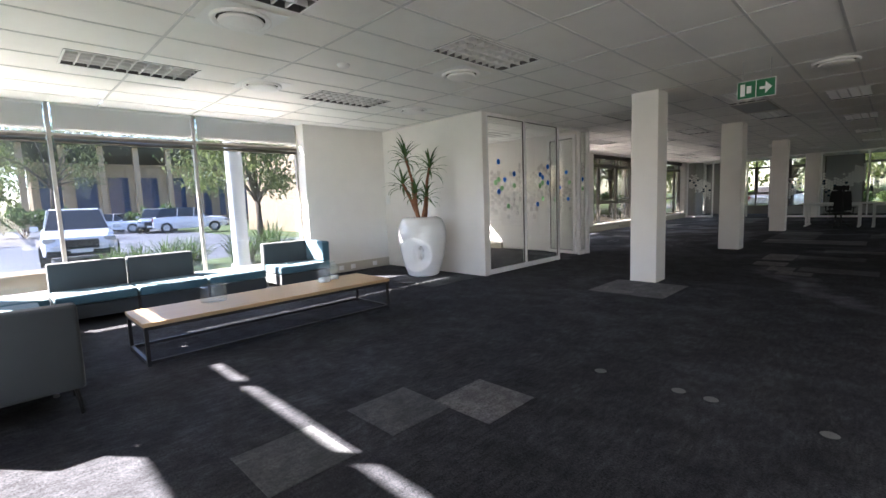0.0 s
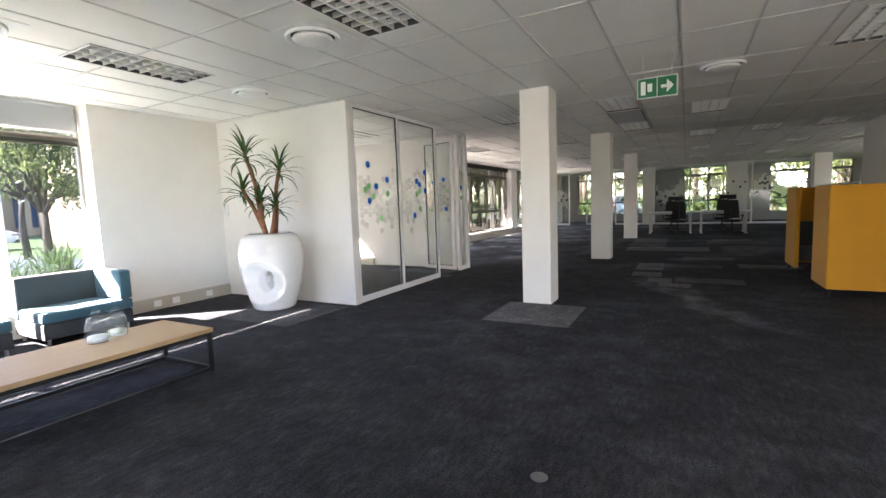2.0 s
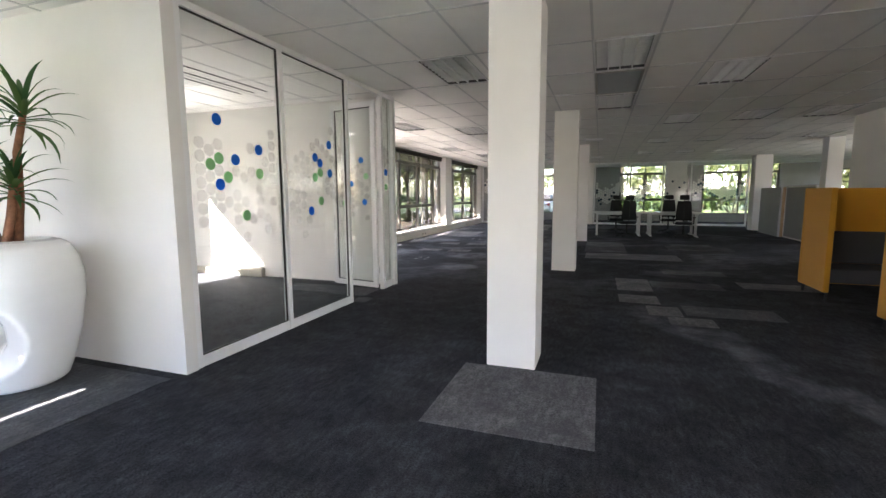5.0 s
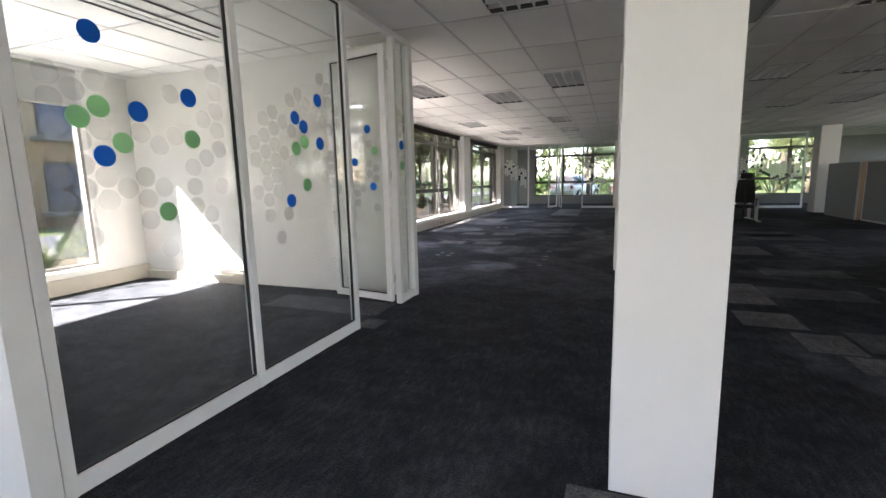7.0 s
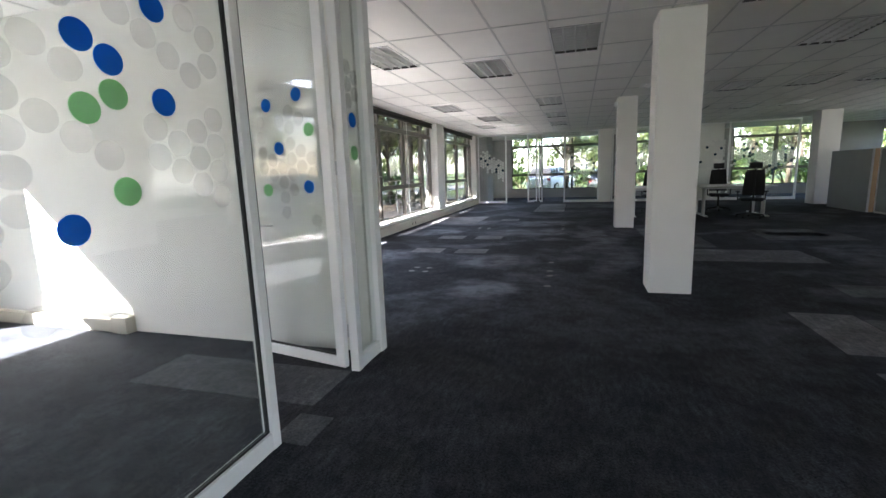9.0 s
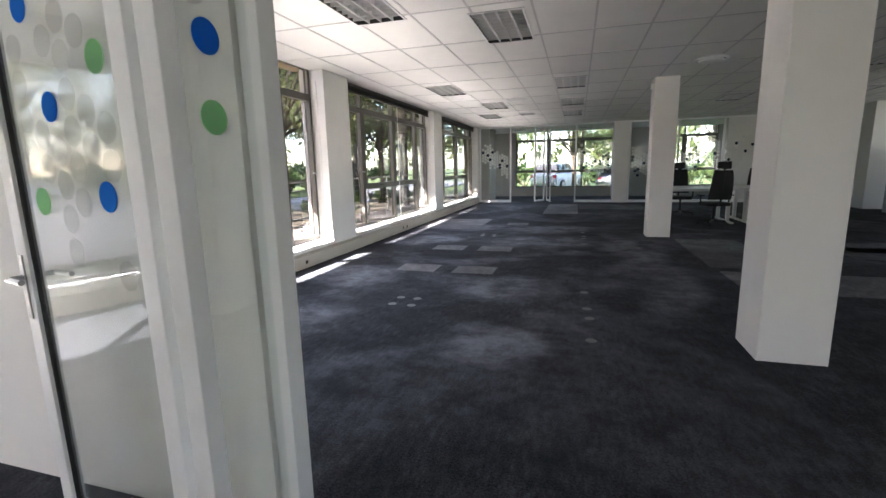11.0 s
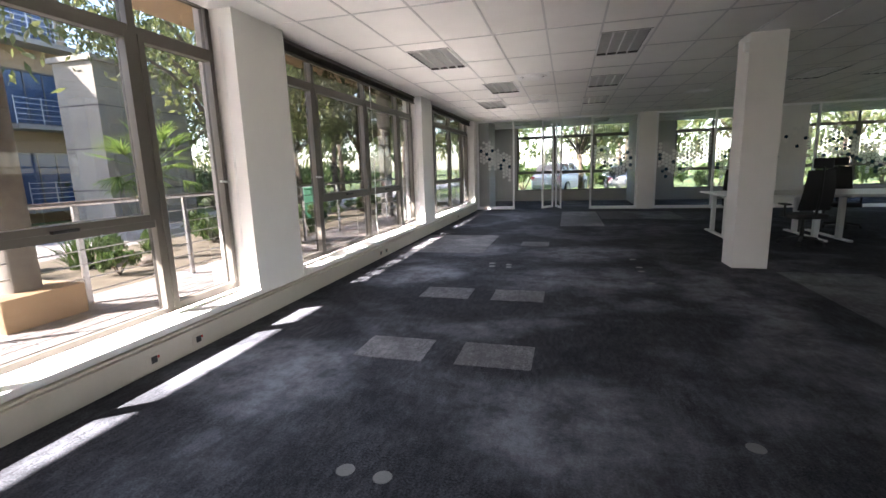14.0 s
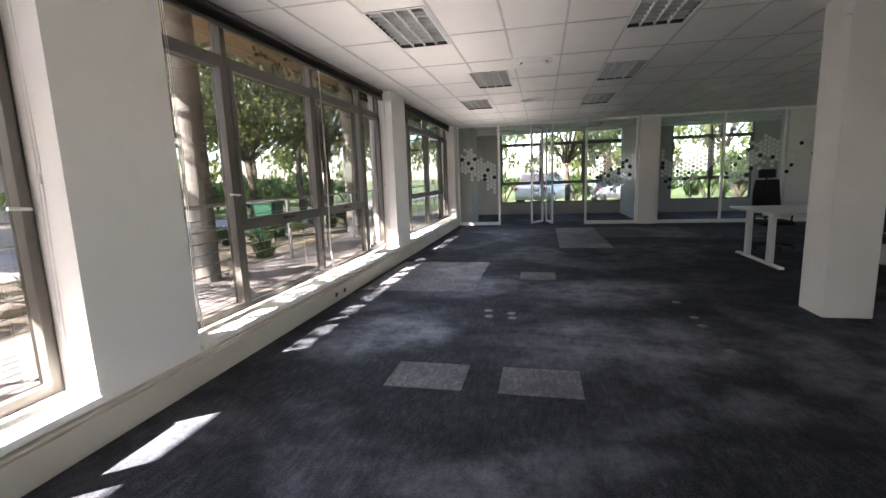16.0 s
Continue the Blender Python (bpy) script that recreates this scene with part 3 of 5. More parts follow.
def blind(x, y0, y1, z0, z1, n, slat, material, label, tilt=0.5):
    """Venetian blind: head rail, bottom rail and slats."""
    b = thing("venetian_blind", x, y0, z1, label, "blind", "venetian blinds")
    part("head_rail", B(-0.03, 0, -0.045, 0.03, y1 - y0, 0, bevel=0.004), material, b)
    bm = bmesh.new()
    for i in range(n):
        z = -0.06 - (z1 - z0 - 0.09) * i / max(n - 1, 1)
        quad(bm, (-slat, 0.01, z - slat * tilt), (-slat, y1 - y0 - 0.01, z - slat * tilt), (slat, y1 - y0 - 0.01, z + slat * tilt), (slat, 0.01, z + slat * tilt))
    part("slats", bm, material, b)["kind"] = "stuff"
    part("bottom_rail", B(-0.025, 0, z0 - z1, 0.025, y1 - y0, z0 - z1 + 0.025, bevel=0.003), material, b)
    return b


for y0, y1 in ((SOUTH + 0.05, 0.66), (0.74, 2.61), (2.69, 4.55)):
    blind(FX + 0.1, y0, y1, 2.735, H - 0.01, 22, 0.014, BLIND, "closed grey venetian blind over the lounge transom light", 1.2)
    blind(FX + 0.1, y0, y1, 2.55, 2.66, 8, 0.016, BLIND_DARK, "drawn-up venetian blind stacked under the transom", 0.1)
for y0, y1 in ((6.95, 8.47), (8.53, 10.05)):
    blind(-10.3, y0, y1, 2.62, H - 0.01, 24, 0.014, BLIND, "grey venetian blind at the meeting room window head", 1.0)
for y in (17.17, 23.15):
    for a, b in ((0.02, 2.6), (2.65, 5.1)):
        blind(FX + 0.14, y + a, y + b, 2.97, H - 0.01, 12, 0.02, BLIND_DARK, "raised bronze venetian blind stacked at the window head", 0.15)
blind(FX + 0.14, 11.2, 12.1, 2.97, H - 0.01, 12, 0.02, BLIND_DARK, "raised bronze venetian blind stacked at the window head", 0.15)

for y in (16.24, 17.3, 19.75, 22.2):
    o = thing("blind_cord", FX + 0.2, y, 2.95, "thin white blind cord hanging beside the window", "cord", "blind cords")
    for k in (0.0, 0.02):
        part("cord", tube(bmesh.new(), [(0, k, 0), (0.01, k + 0.01, -1.2), (-0.01, k, -2.3), (0.0, k + 0.03, -2.62)], 0.004, 5), DESK_WHITE, o)
    part("toggle", tube(bmesh.new(), [(0.01, 0.012, -1.3), (0.01, 0.012, -1.36)], 0.012, 8), DESK_WHITE, o)

# trunking along the foot of the west side
trunks = ((WX, 10.95, WX + 0.07, 28.3), (WX, 4.62, WX + 0.05, 6.63))
bm = bmesh.new()
for x0, y0, x1, y1 in trunks:
    box(bm, x0 + 0.001, y0, 0.0, x1, y1, 0.2, bevel=0.006)
box(bm, WX + 0.001, 10.95, 0.205, WX + 0.05, 28.3, 0.225, bevel=0.004)
structure("trim_trunking", bm, CREAM_TRUNK, "cream cable trunking along the wall foot", "trunking")
bm = box(bmesh.new(), -10.29, 6.8, 0.0, -10.22, 10.77, 0.22, bevel=0.006)
box(bm, -10.22, 10.7, 0.0, -8.35, 10.777, 0.13, bevel=0.006)
box(bm, -8.35, 10.67, 0.0, -8.15, 10.777, 0.17, bevel=0.006)
structure("trim_meeting_room_trunking", bm, CREAM_TRUNK, "cream cable trunking round the meeting room", "trunking")
for y in (14.9, 15.35, 19.45, 19.7, 25.3):
    s = thing("wall_socket", WX + 0.07, y, 0.1, "small black and red socket outlet in cream trunking", "socket", "trunking sockets")
    part("plate", B(0, -0.06, -0.05, 0.006, 0.06, 0.05, bevel=0.002), CREAM_TRUNK, s)
    part("outlet", B(0.006, -0.025, -0.03, 0.014, 0.025, 0.025, bevel=0.003), BLACK_STEEL, s)
    part("switch", B(0.006, 0.032, 0.0, 0.012, 0.048, 0.02, bevel=0.002), LAMP_RED, s)


# ---- glass partitions ----
def dots(root, name, material, places, d, along="y", r=0.054):
    """Round vinyl dots on glass; places are (u, z)."""
    for u, z in places:
        bm = bmesh.new()
        n = 20
        ring = []
        for s in (-0.0015, 0.0015):
            ring.append([bm.verts.new((d + s, u + r * math.cos(2 * math.pi * k / n), z + r * math.sin(2 * math.pi * k / n)) if along == "y" else (u + r * math.cos(2 * math.pi * k / n), d + s, z + r * math.sin(2 * math.pi * k / n))) for k in range(n)])
        bm.faces.new(ring[0])
        bm.faces.new(ring[1])
        for k in range(n):
            bm.faces.new((ring[0][k], ring[0][(k + 1) % n], ring[1][(k + 1) % n], ring[1][k]))
        part(name, bm, material, root)


def dot_field(u0, u1, zc, spread, seed, density=0.75, keep=()):
    """Hexagonal lattice of dot centres in a drifting cloud."""
    rng = random.Random(seed)
    out = []
    i = 0
    u = u0 + 0.09
    while u < u1 - 0.06:
        mid = zc + 0.28 * math.sin(3.1 * (u - u0) + seed)
        for j in range(-12, 13):
            z = zc + 0.117 * j + (0.0585 if i % 2 else 0)
            e = abs(z - mid) / spread
            if e < 1 and rng.random() < density * (1.15 - e * e) and all((u - a) ** 2 + (z - b) ** 2 > 0.01 for a, b in keep):
                out.append((u, z))
        u += 0.1025
        i += 1
    return out


glass_wall = tagged(new("glass_partition"), "white-framed glass wall of the meeting room with round vinyl dots", "glass wall", "", "structure")
GX = -5.47
for y in (6.78, 8.04, 9.38):
    part("post", B(GX - 0.035, y, 0, GX + 0.035, y + 0.06, H - 0.06, bevel=0.004), WHITE_FRAME, glass_wall)
part("head_rail", B(GX - 0.035, 6.775, H - 0.06, GX + 0.035, 10.9, H, bevel=0.004), WHITE_FRAME, glass_wall)
for y0, y1 in ((6.84, 8.04), (8.10, 9.38)):
    part("bottom_rail", B(GX - 0.03, y0, 0, GX + 0.03, y1, 0.1, bevel=0.004), WHITE_FRAME, glass_wall)
    part("glass", B(GX - 0.004, y0, 0.1, GX + 0.004, y1, H - 0.06), OFFICE_GLASS, glass_wall).visible_shadow = False
    part("gasket", frame_box(bmesh.new(), y0, 0.1, y1, H - 0.06, 0.012, GX - 0.012, GX + 0.012), GASKET, glass_wall)
part("post", B(GX - 0.035, 10.4, 0, GX + 0.035, 10.47, H - 0.06, bevel=0.004), WHITE_FRAME, glass_wall)
part("post", B(GX - 0.04, 10.8, 0, GX + 0.045, 10.9, H - 0.06, bevel=0.004), WHITE_FRAME, glass_wall)
part("bottom_rail", B(GX - 0.03, 10.47, 0, GX + 0.03, 10.8, 0.1, bevel=0.004), WHITE_FRAME, glass_wall)
part("glass", B(GX - 0.004, 10.47, 0.1, GX + 0.004, 10.8, H - 0.06), OFFICE_GLASS, glass_wall).visible_shadow = False
BLUE1 = [(7.18, 2.22), (7.70, 1.99), (7.38, 1.87), (7.18, 1.63)]
GREEN1 = [(7.18, 1.87), (7.08, 1.81), (7.28, 1.70), (7.70, 1.75), (7.49, 1.33)]
BLUE2 = [(8.98, 2.17), (8.67, 1.99), (8.77, 1.93), (8.98, 1.81), (8.56, 1.34)]
GREEN2 = [(8.77, 1.81), (8.66, 1.75), (8.77, 1.46)]
DX = GX + 0.008
dots(glass_wall, "blue_dot", DOT_BLUE, BLUE1 + BLUE2 + [(10.6, 1.9)], DX)
dots(glass_wall, "green_dot", DOT_GREEN, GREEN1 + GREEN2 + [(10.6, 1.66)], DX)
dots(glass_wall, "white_dot", DOT_WHITE, dot_field(6.88, 8.0, 1.76, 0.52, 3, 0.75, BLUE1 + GREEN1) + dot_field(8.12, 9.34, 1.65, 0.55, 5, 0.75, BLUE2 + GREEN2) + dot_field(10.47, 10.8, 1.8, 0.4, 8, 0.8, [(10.6, 1.9), (10.6, 1.66)]), DX)

door = thing("glass_door", -5.56, 10.44, 0.0, "white-framed glass door standing open into the meeting room", "door", rz=169)
bm = bmesh.new()
frame_box(bm, 0.0, 0.01, 0.94, 3.02, 0.085, -0.025, 0.025, "x")
part("door_frame", bm, WHITE_FRAME, door)
part("glass", B(0.085, -0.004, 0.095, 0.855, 0.004, 2.935), OFFICE_GLASS, door).visible_shadow = False
part("gasket", frame_box(bmesh.new(), 0.085, 0.095, 0.855, 2.935, 0.012, -0.012, 0.012, "x"), GASKET, door)
for s in (-1, 1):
    h = part("door_handle", tube(bmesh.new(), [(0.9, s * 0.025, 1.1), (0.9, s * 0.075, 1.1), (0.78, s * 0.08, 1.1)], 0.011, 8), STEEL, door, "brushed steel lever handle")
    part("lock_plate", B(0.885, s * 0.025, 0.93, 0.915, s * 0.032, 1.19, bevel=0.003), STEEL, door)
for z in (0.25, 1.5, 2.75):
    part("hinge", tube(bmesh.new(), [(-0.012, -0.03, z), (-0.012, -0.03, z + 0.1)], 0.012, 8), STEEL, door)
db = [(0.62, 2.05), (0.3, 2.1), (0.52, 1.72), (0.24, 1.42)]
dg = [(0.2, 1.84), (0.68, 1.4)]
dots(door, "blue_dot", DOT_BLUE, db, 0.008, "x", 0.05)
dots(door, "green_dot", DOT_GREEN, dg, 0.008, "x", 0.05)
dots(door, "white_dot", DOT_WHITE, dot_field(0.1, 0.85, 1.75, 0.5, 11, 0.8, db + dg), 0.008, "x", 0.05)

far_wall = tagged(new("glass_partition"), "white-framed glass wall of the end rooms with honeycomb dots", "glass wall", "", "structure")
FY = 28.65
part("head_rail", B(-8.44, FY - 0.035, H - 0.06, 4.38, FY + 0.035, H - 0.003), WHITE_FRAME, far_wall)
for x in (-8.42, -7.13, -4.5, -3.06, -2.48, -0.78, 0.72, 1.95, 4.32):
    part("post", B(x, FY - 0.035, 0, x + 0.06, FY + 0.035, H - 0.06), WHITE_FRAME, far_wall)
for x0, x1 in ((-8.36, -7.13), (-4.44, -3.06), (-2.42, -0.78), (-0.72, 0.72), (0.78, 1.95), (2.01, 4.32)):
    part("bottom_rail", B(x0, FY - 0.03, 0, x1, FY + 0.03, 0.1), WHITE_FRAME, far_wall)
    part("glass", pane_quad(x0, 0.1, x1, H - 0.06, FY, "x"), OFFICE_GLASS, far_wall).visible_shadow = False


def dot_sheet(root, name, material, places, d, r=0.056):
    bm = bmesh.new()
    for u, z in places:
        bm.faces.new([bm.verts.new((u + r * math.cos(math.pi * k / 4), d, z + r * math.sin(math.pi * k / 4))) for k in range(8)])
    part(name, bm, material, root)["kind"] = "stuff"


rng = random.Random(4)
field = []
for k, (x0, x1) in enumerate(((-8.36, -7.13), (-4.44, -3.06), (-2.42, -0.78), (-0.72, 0.72), (0.78, 1.95), (2.01, 4.3))):
    field += dot_field(x0, x1, 1.75, 0.5, 20 + k, 0.95)
rng.shuffle(field)
n = len(field)
dot_sheet(far_wall, "white_dots", VINYL_WHITE, field[:int(n * 0.86)], FY - 0.006)
dot_sheet(far_wall, "dark_dots", VINYL_DARK, field[int(n * 0.86):], FY - 0.006)
for x, rz in ((-6.1, 62), (-5.45, 105)):
    d = thing("folding_glass_door", x, FY, 0.0, "white-framed folding glass leaf standing open", "door", "folding glass leaves", rz)
    part("door_frame", frame_box(bmesh.new(), 0, 0.02, 0.75, 3.05, 0.07, -0.02, 0.02, "x"), WHITE_FRAME, d)
    part("glass", pane_quad(0.07, 0.09, 0.68, 2.98, 0, "x"), OFFICE_GLASS, d).visible_shadow = False
    dot_sheet(d, "white_dots", VINYL_WHITE, dot_field(0.07, 0.68, 1.75, 0.4, 31, 0.8), -0.006)


# ---- ceiling fittings ----
def louvre_light():
    o = thing("ceiling_light", 0, 0, H, "recessed ceiling light with bright metal louvre, switched off", "ceiling light", "recessed louvre lights")
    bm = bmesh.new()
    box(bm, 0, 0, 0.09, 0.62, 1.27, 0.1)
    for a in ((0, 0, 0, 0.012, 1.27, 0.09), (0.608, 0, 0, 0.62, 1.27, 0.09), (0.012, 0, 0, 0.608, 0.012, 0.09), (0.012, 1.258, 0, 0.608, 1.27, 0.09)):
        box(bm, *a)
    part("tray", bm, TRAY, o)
    part("rim", box(box(box(box(bmesh.new(), 0, 0, -0.006, 0.62, 0.022, -0.001), 0, 1.248, -0.006, 0.62, 1.27, -0.001), 0, 0.022, -0.006, 0.022, 1.248, -0.001), 0.598, 0.022, -0.006, 0.62, 1.248, -0.001), WHITE_FRAME, o)
    for i in range(1, 4):
        x = 0.02 + 0.58 * i / 4
        part("long_blade", B(x - 0.008, 0.022, 0.0, x + 0.008, 1.248, 0.05), LOUVRE, o)
    for i in range(1, 10):
        y = 0.02 + 1.23 * i / 10
        part("cross_blade", B(0.022, y - 0.006, 0.003, 0.598, y + 0.006, 0.047), LOUVRE, o)
    for i in range(4):
        x = 0.02 + 0.58 * (i + 0.5) / 4
        part("lamp_tube", tube(bmesh.new(), [(x, 0.04, 0.072), (x, 1.23, 0.072)], 0.012, 8), DESK_WHITE, o, smooth=True)
    return o


first = louvre_light()
first.matrix_basis = at(*LOUVRES[0], H)
for x, y in LOUVRES[1:]:
    copy_thing(first, at(x, y, H))

vent = thing("ceiling_vent", -2.26, 10.5, H, "dark slatted air return grille in the ceiling", "vent")
part("backing", B(0, 0, 0.05, 0.62, 1.35, 0.06), VENT_DARK, vent)
part("frame", box(box(box(box(bmesh.new(), 0, 0, -0.006, 0.62, 0.03, 0.05), 0, 1.32, -0.006, 0.62, 1.35, 0.05), 0, 0.03, -0.006, 0.03, 1.32, 0.05), 0.59, 0.03, -0.006, 0.62, 1.32, 0.05), SILVER_FRAME, vent)
for i in range(24):
    y = 0.05 + 1.25 * i / 23
    part("slat", B(0.03, y, 0.0, 0.59, y + 0.012, 0.03), GREY_PANEL, vent)


def diffuser():
    o = thing("air_diffuser", 0, 0, H, "round white ceiling air diffuser", "diffuser", "round diffusers")
    part("plate", B(-0.3, -0.3, -0.008, 0.3, 0.3, -0.003, bevel=0.002), WHITE_FRAME, o)
    part("ring", lathe(bmesh.new(), [(0.25, -0.008), (0.25, -0.03), (0.23, -0.035), (0.2, -0.012)], 36), WHITE_FRAME, o, smooth=True)
    part("throat", lathe(bmesh.new(), [(0.2, -0.0095), (0.165, -0.0095)], 36), VENT_DARK, o)
    part("disc", lathe(bmesh.new(), [(0.18, -0.02), (0.19, -0.035), (0.17, -0.05), (0.08, -0.06), (0.001, -0.062)], 36), WHITE_FRAME, o, smooth=True)
    return o


first = diffuser()
PLACES = ((-3.98, 1.7), (-3.98, 4.53), (-0.51, 8.06), (-5.88, 21.1), (-5.97, 24.5), (-2.35, 18.0), (-2.3, 24.5), (-6.0, 2.75), (-6.1, 5.55))
first.matrix_basis = at(*PLACES[0], H)
for x, y in PLACES[1:]:
    copy_thing(first, at(x, y, H))
sensor = thing("smoke_detector", -4.55, 3.1, H, "small round white smoke detector on the ceiling", "detector")
part("base", lathe(bmesh.new(), [(0.075, -0.003), (0.075, -0.02), (0.06, -0.04), (0.001, -0.045)], 24), WHITE_FRAME, sensor, smooth=True)
slot = thing("slot_diffuser", -7.6, 7.4, H, "linear slot air diffuser in the meeting room ceiling", "diffuser")
for i in range(3):
    part("slot", B(0.25 * i, 0, -0.006, 0.25 * i + 0.035, 2.4, -0.001), VENT_DARK, slot)

sign = thing("exit_sign", -1.2, 7.08, H, "green and white emergency exit sign hung from the ceiling", "sign")
part("board", B(-0.21, -0.012, -0.48, 0.21, 0.012, -0.25, bevel=0.003), SIGN_WHITE, sign)
part("green_field", box(box(bmesh.new(), -0.2, -0.016, -0.47, -0.005, -0.0125, -0.26), 0.005, -0.016, -0.47, 0.2, -0.0125, -0.26), SIGN_GREEN, sign)
bm = box(bmesh.new(), 0.04, -0.02, -0.382, 0.11, -0.0165, -0.348)
bm.faces.new([bm.verts.new(p) for p in ((0.1, -0.02, -0.44), (0.17, -0.02, -0.365), (0.1, -0.02, -0.29))])
part("arrow", bm, SIGN_WHITE, sign)
part("doorway_mark", box(box(bmesh.new(), -0.17, -0.02, -0.44, -0.12, -0.0165, -0.29), -0.1, -0.02, -0.41, -0.05, -0.0165, -0.32), SIGN_WHITE, sign)
for x in (-0.15, 0.15):
    part("hanger", tube(bmesh.new(), [(x, 0, -0.25), (x, 0, 0)], 0.005, 6), STEEL, sign)
for x, y, z, s in ((-3.02, 19.36, 2.95, "small white motion sensor on the column"),):
    o = thing("motion_sensor", x, y, z, s, "sensor")
    part("body", B(-0.03, -0.05, -0.05, 0.03, 0.02, 0.06, bevel=0.012), WHITE_FRAME, o)


# ---- lounge ----
def rounded(x0, y0, z0, x1, y1, z1, r=0.03):
    return B(x0, y0, z0, x1, y1, z1, bevel=r)


def sofa_unit(name, x, y, rz, label, w=0.93, back=True, side=False):
    """Low modular seat, front towards local +x, width along y."""
    o = thing(name, x, y, 0, label, "sofa" if back else "ottoman", "lounge seating", rz)
    part("plinth", rounded(0.02, 0.01, 0.09, 0.82, w - 0.01, 0.28, 0.02), CHARCOAL, o)
    part("seat", rounded(0.0 if not back else 0.17, 0.005, 0.285, 0.84, w - 0.005, 0.42, 0.035), TEAL, o, "teal seat cushion", True)
    if back:
        part("backrest", rounded(0.0, 0.005, 0.285, 0.165, w - 0.005, 0.81, 0.03), CHARCOAL, o, smooth=True)
    if side:
        part("armrest", rounded(0.17, w - 0.15, 0.425, 0.84, w - 0.005, 0.81, 0.03), TEAL, o, "teal side bolster", True)
    for px in (0.07, 0.77):
        for py in (0.07, w - 0.07):
            part("foot", tube(bmesh.new(), [(px, py, 0), (px, py, 0.095)], 0.02, 8), STEEL, o)
    return o


sofa_unit("sofa_unit", -8.33, 0.44, 0, "charcoal and teal modular sofa seat under the window")
sofa_unit("sofa_unit", -8.33, 1.38, 0, "charcoal and teal modular sofa seat under the window")
sofa_unit("ottoman", -8.33, 2.32, 0, "backless teal and charcoal modular ottoman", back=False)
sofa_unit("corner_sofa_unit", -8.33, 3.5, 0, "charcoal corner sofa seat with teal side bolster", w=1.0, side=True)
sofa_unit("ottoman", -8.33, -0.52, 0, "backless teal corner ottoman by the window", back=False)
for i in range(3):
    sofa_unit("sofa_unit", -6.5 + 0.94 * i, -0.55, 90, "charcoal and teal sofa seat along the side window", w=0.93)
end = thing("sofa_end_unit", -4.65, -0.55, 0, "grey-green upholstered end unit with tall side back", "sofa", "lounge seating")
part("plinth", rounded(0.0, 0.02, 0.2, 0.55, 0.9, 0.3, 0.02), CHARCOAL, end)
part("seat", rounded(-0.05, 0.0, 0.3, 0.4, 0.9, 0.43), TEAL, end, "teal seat cushion", True)
part("backrest", rounded(0.4, 0.0, 0.2, 0.56, 0.92, 0.84), CHARCOAL, end, smooth=True)
for px, py in ((0.5, 0.86), (0.5, 0.06), (0.02, 0.86), (0.02, 0.06)):
    part("leg", tube(bmesh.new(), [(px, py, 0.22), (px + 0.02, py + 0.02, 0)], [0.016, 0.01], 8), BLACK_STEEL, end)

table = thing("coffee_table", -5.7, 0.9, 0, "long oak-topped coffee table on a black steel frame", "table")
part("tabletop", B(0, 0, 0.39, 0.82, 2.98, 0.43, bevel=0.004), OAK, table, "pale oak veneer top")
t = 0.032
for x in (0.01, 0.81 - t):
    for y in (0.01, 2.97 - t):
        part("leg", B(x, y, 0, x + t, y + t, 0.358), BLACK_STEEL, table)
    part("top_rail", B(x, 0.01, 0.358, x + t, 2.97, 0.389), BLACK_STEEL, table)
    part("floor_rail", B(x, 0.01 + t, 0.02, x + t, 2.97 - t, 0.02 + t), BLACK_STEEL, table)
for y in (0.01, 2.97 - t):
    part("end_rail", B(0.01 + t, y, 0.358, 0.81 - t, y + t, 0.389), BLACK_STEEL, table)
    part("end_floor_rail", B(0.01 + t, y, 0.02, 0.81 - t, y + t, 0.02 + t), BLACK_STEEL, table)


def jar(x, y, r, h, label, lid):
    o = thing("glass_jar", x, y, 0.43, label, "jar", "table glassware")
    prof = [(0.001, 0.004), (r * 0.9, 0.004), (r, 0.02), (r, h * 0.8), (r * 0.78, h * 0.95), (r * 0.78, h)] if lid else [(0.001, 0.004), (r * 0.95, 0.004), (r, 0.02), (r, h)]
    part("vessel", lathe(bmesh.new(), prof, 28), JAR_GLASS, o, smooth=True)
    part("rim", lathe(bmesh.new(), [(prof[-1][0] + 0.006, h - 0.012), (prof[-1][0] + 0.008, h), (prof[-1][0] - 0.004, h + 0.004), (prof[-1][0] - 0.006, h - 0.012)], 28), JAR_GLASS, o, smooth=True)
    if lid:
        part("lid", lathe(bmesh.new(), [(r * 0.8, h + 0.006), (r * 0.6, h + 0.04), (0.03, h + 0.05), (0.035, h + 0.08), (0.001, h + 0.09)], 24), JAR_GLASS, o, "glass lid with knob", True)
        part("contents", lathe(bmesh.new(), [(0.001, 0.01), (r * 0.85, 0.012), (r * 0.85, h * 0.3), (0.001, h * 0.34)], 20), DESK_WHITE, o, "wrapped white sweets", True)
    return o


jar(-5.42, 1.72, 0.14, 0.19, "open cylindrical clear glass bowl on the table", False)
jar(-5.42, 3.16, 0.09, 0.2, "lidded clear glass jar with white contents", True)
jar(-5.52, 3.36, 0.085, 0.18, "lidded clear glass jar", True)

# tall white planter with a scooped hole, and its plant
pot = thing("planter", -6.6, 6.1, 0, "large gloss white rounded planter with an oval scoop", "planter")
PROF = [(r * 0.875, z * 0.97) for r, z in ((0.30, 0.0), (0.36, 0.03), (0.42, 0.18), (0.49, 0.42), (0.545, 0.72), (0.55, 0.9), (0.52, 1.06), (0.46, 1.17), (0.38, 1.22), (0.33, 1.225))]


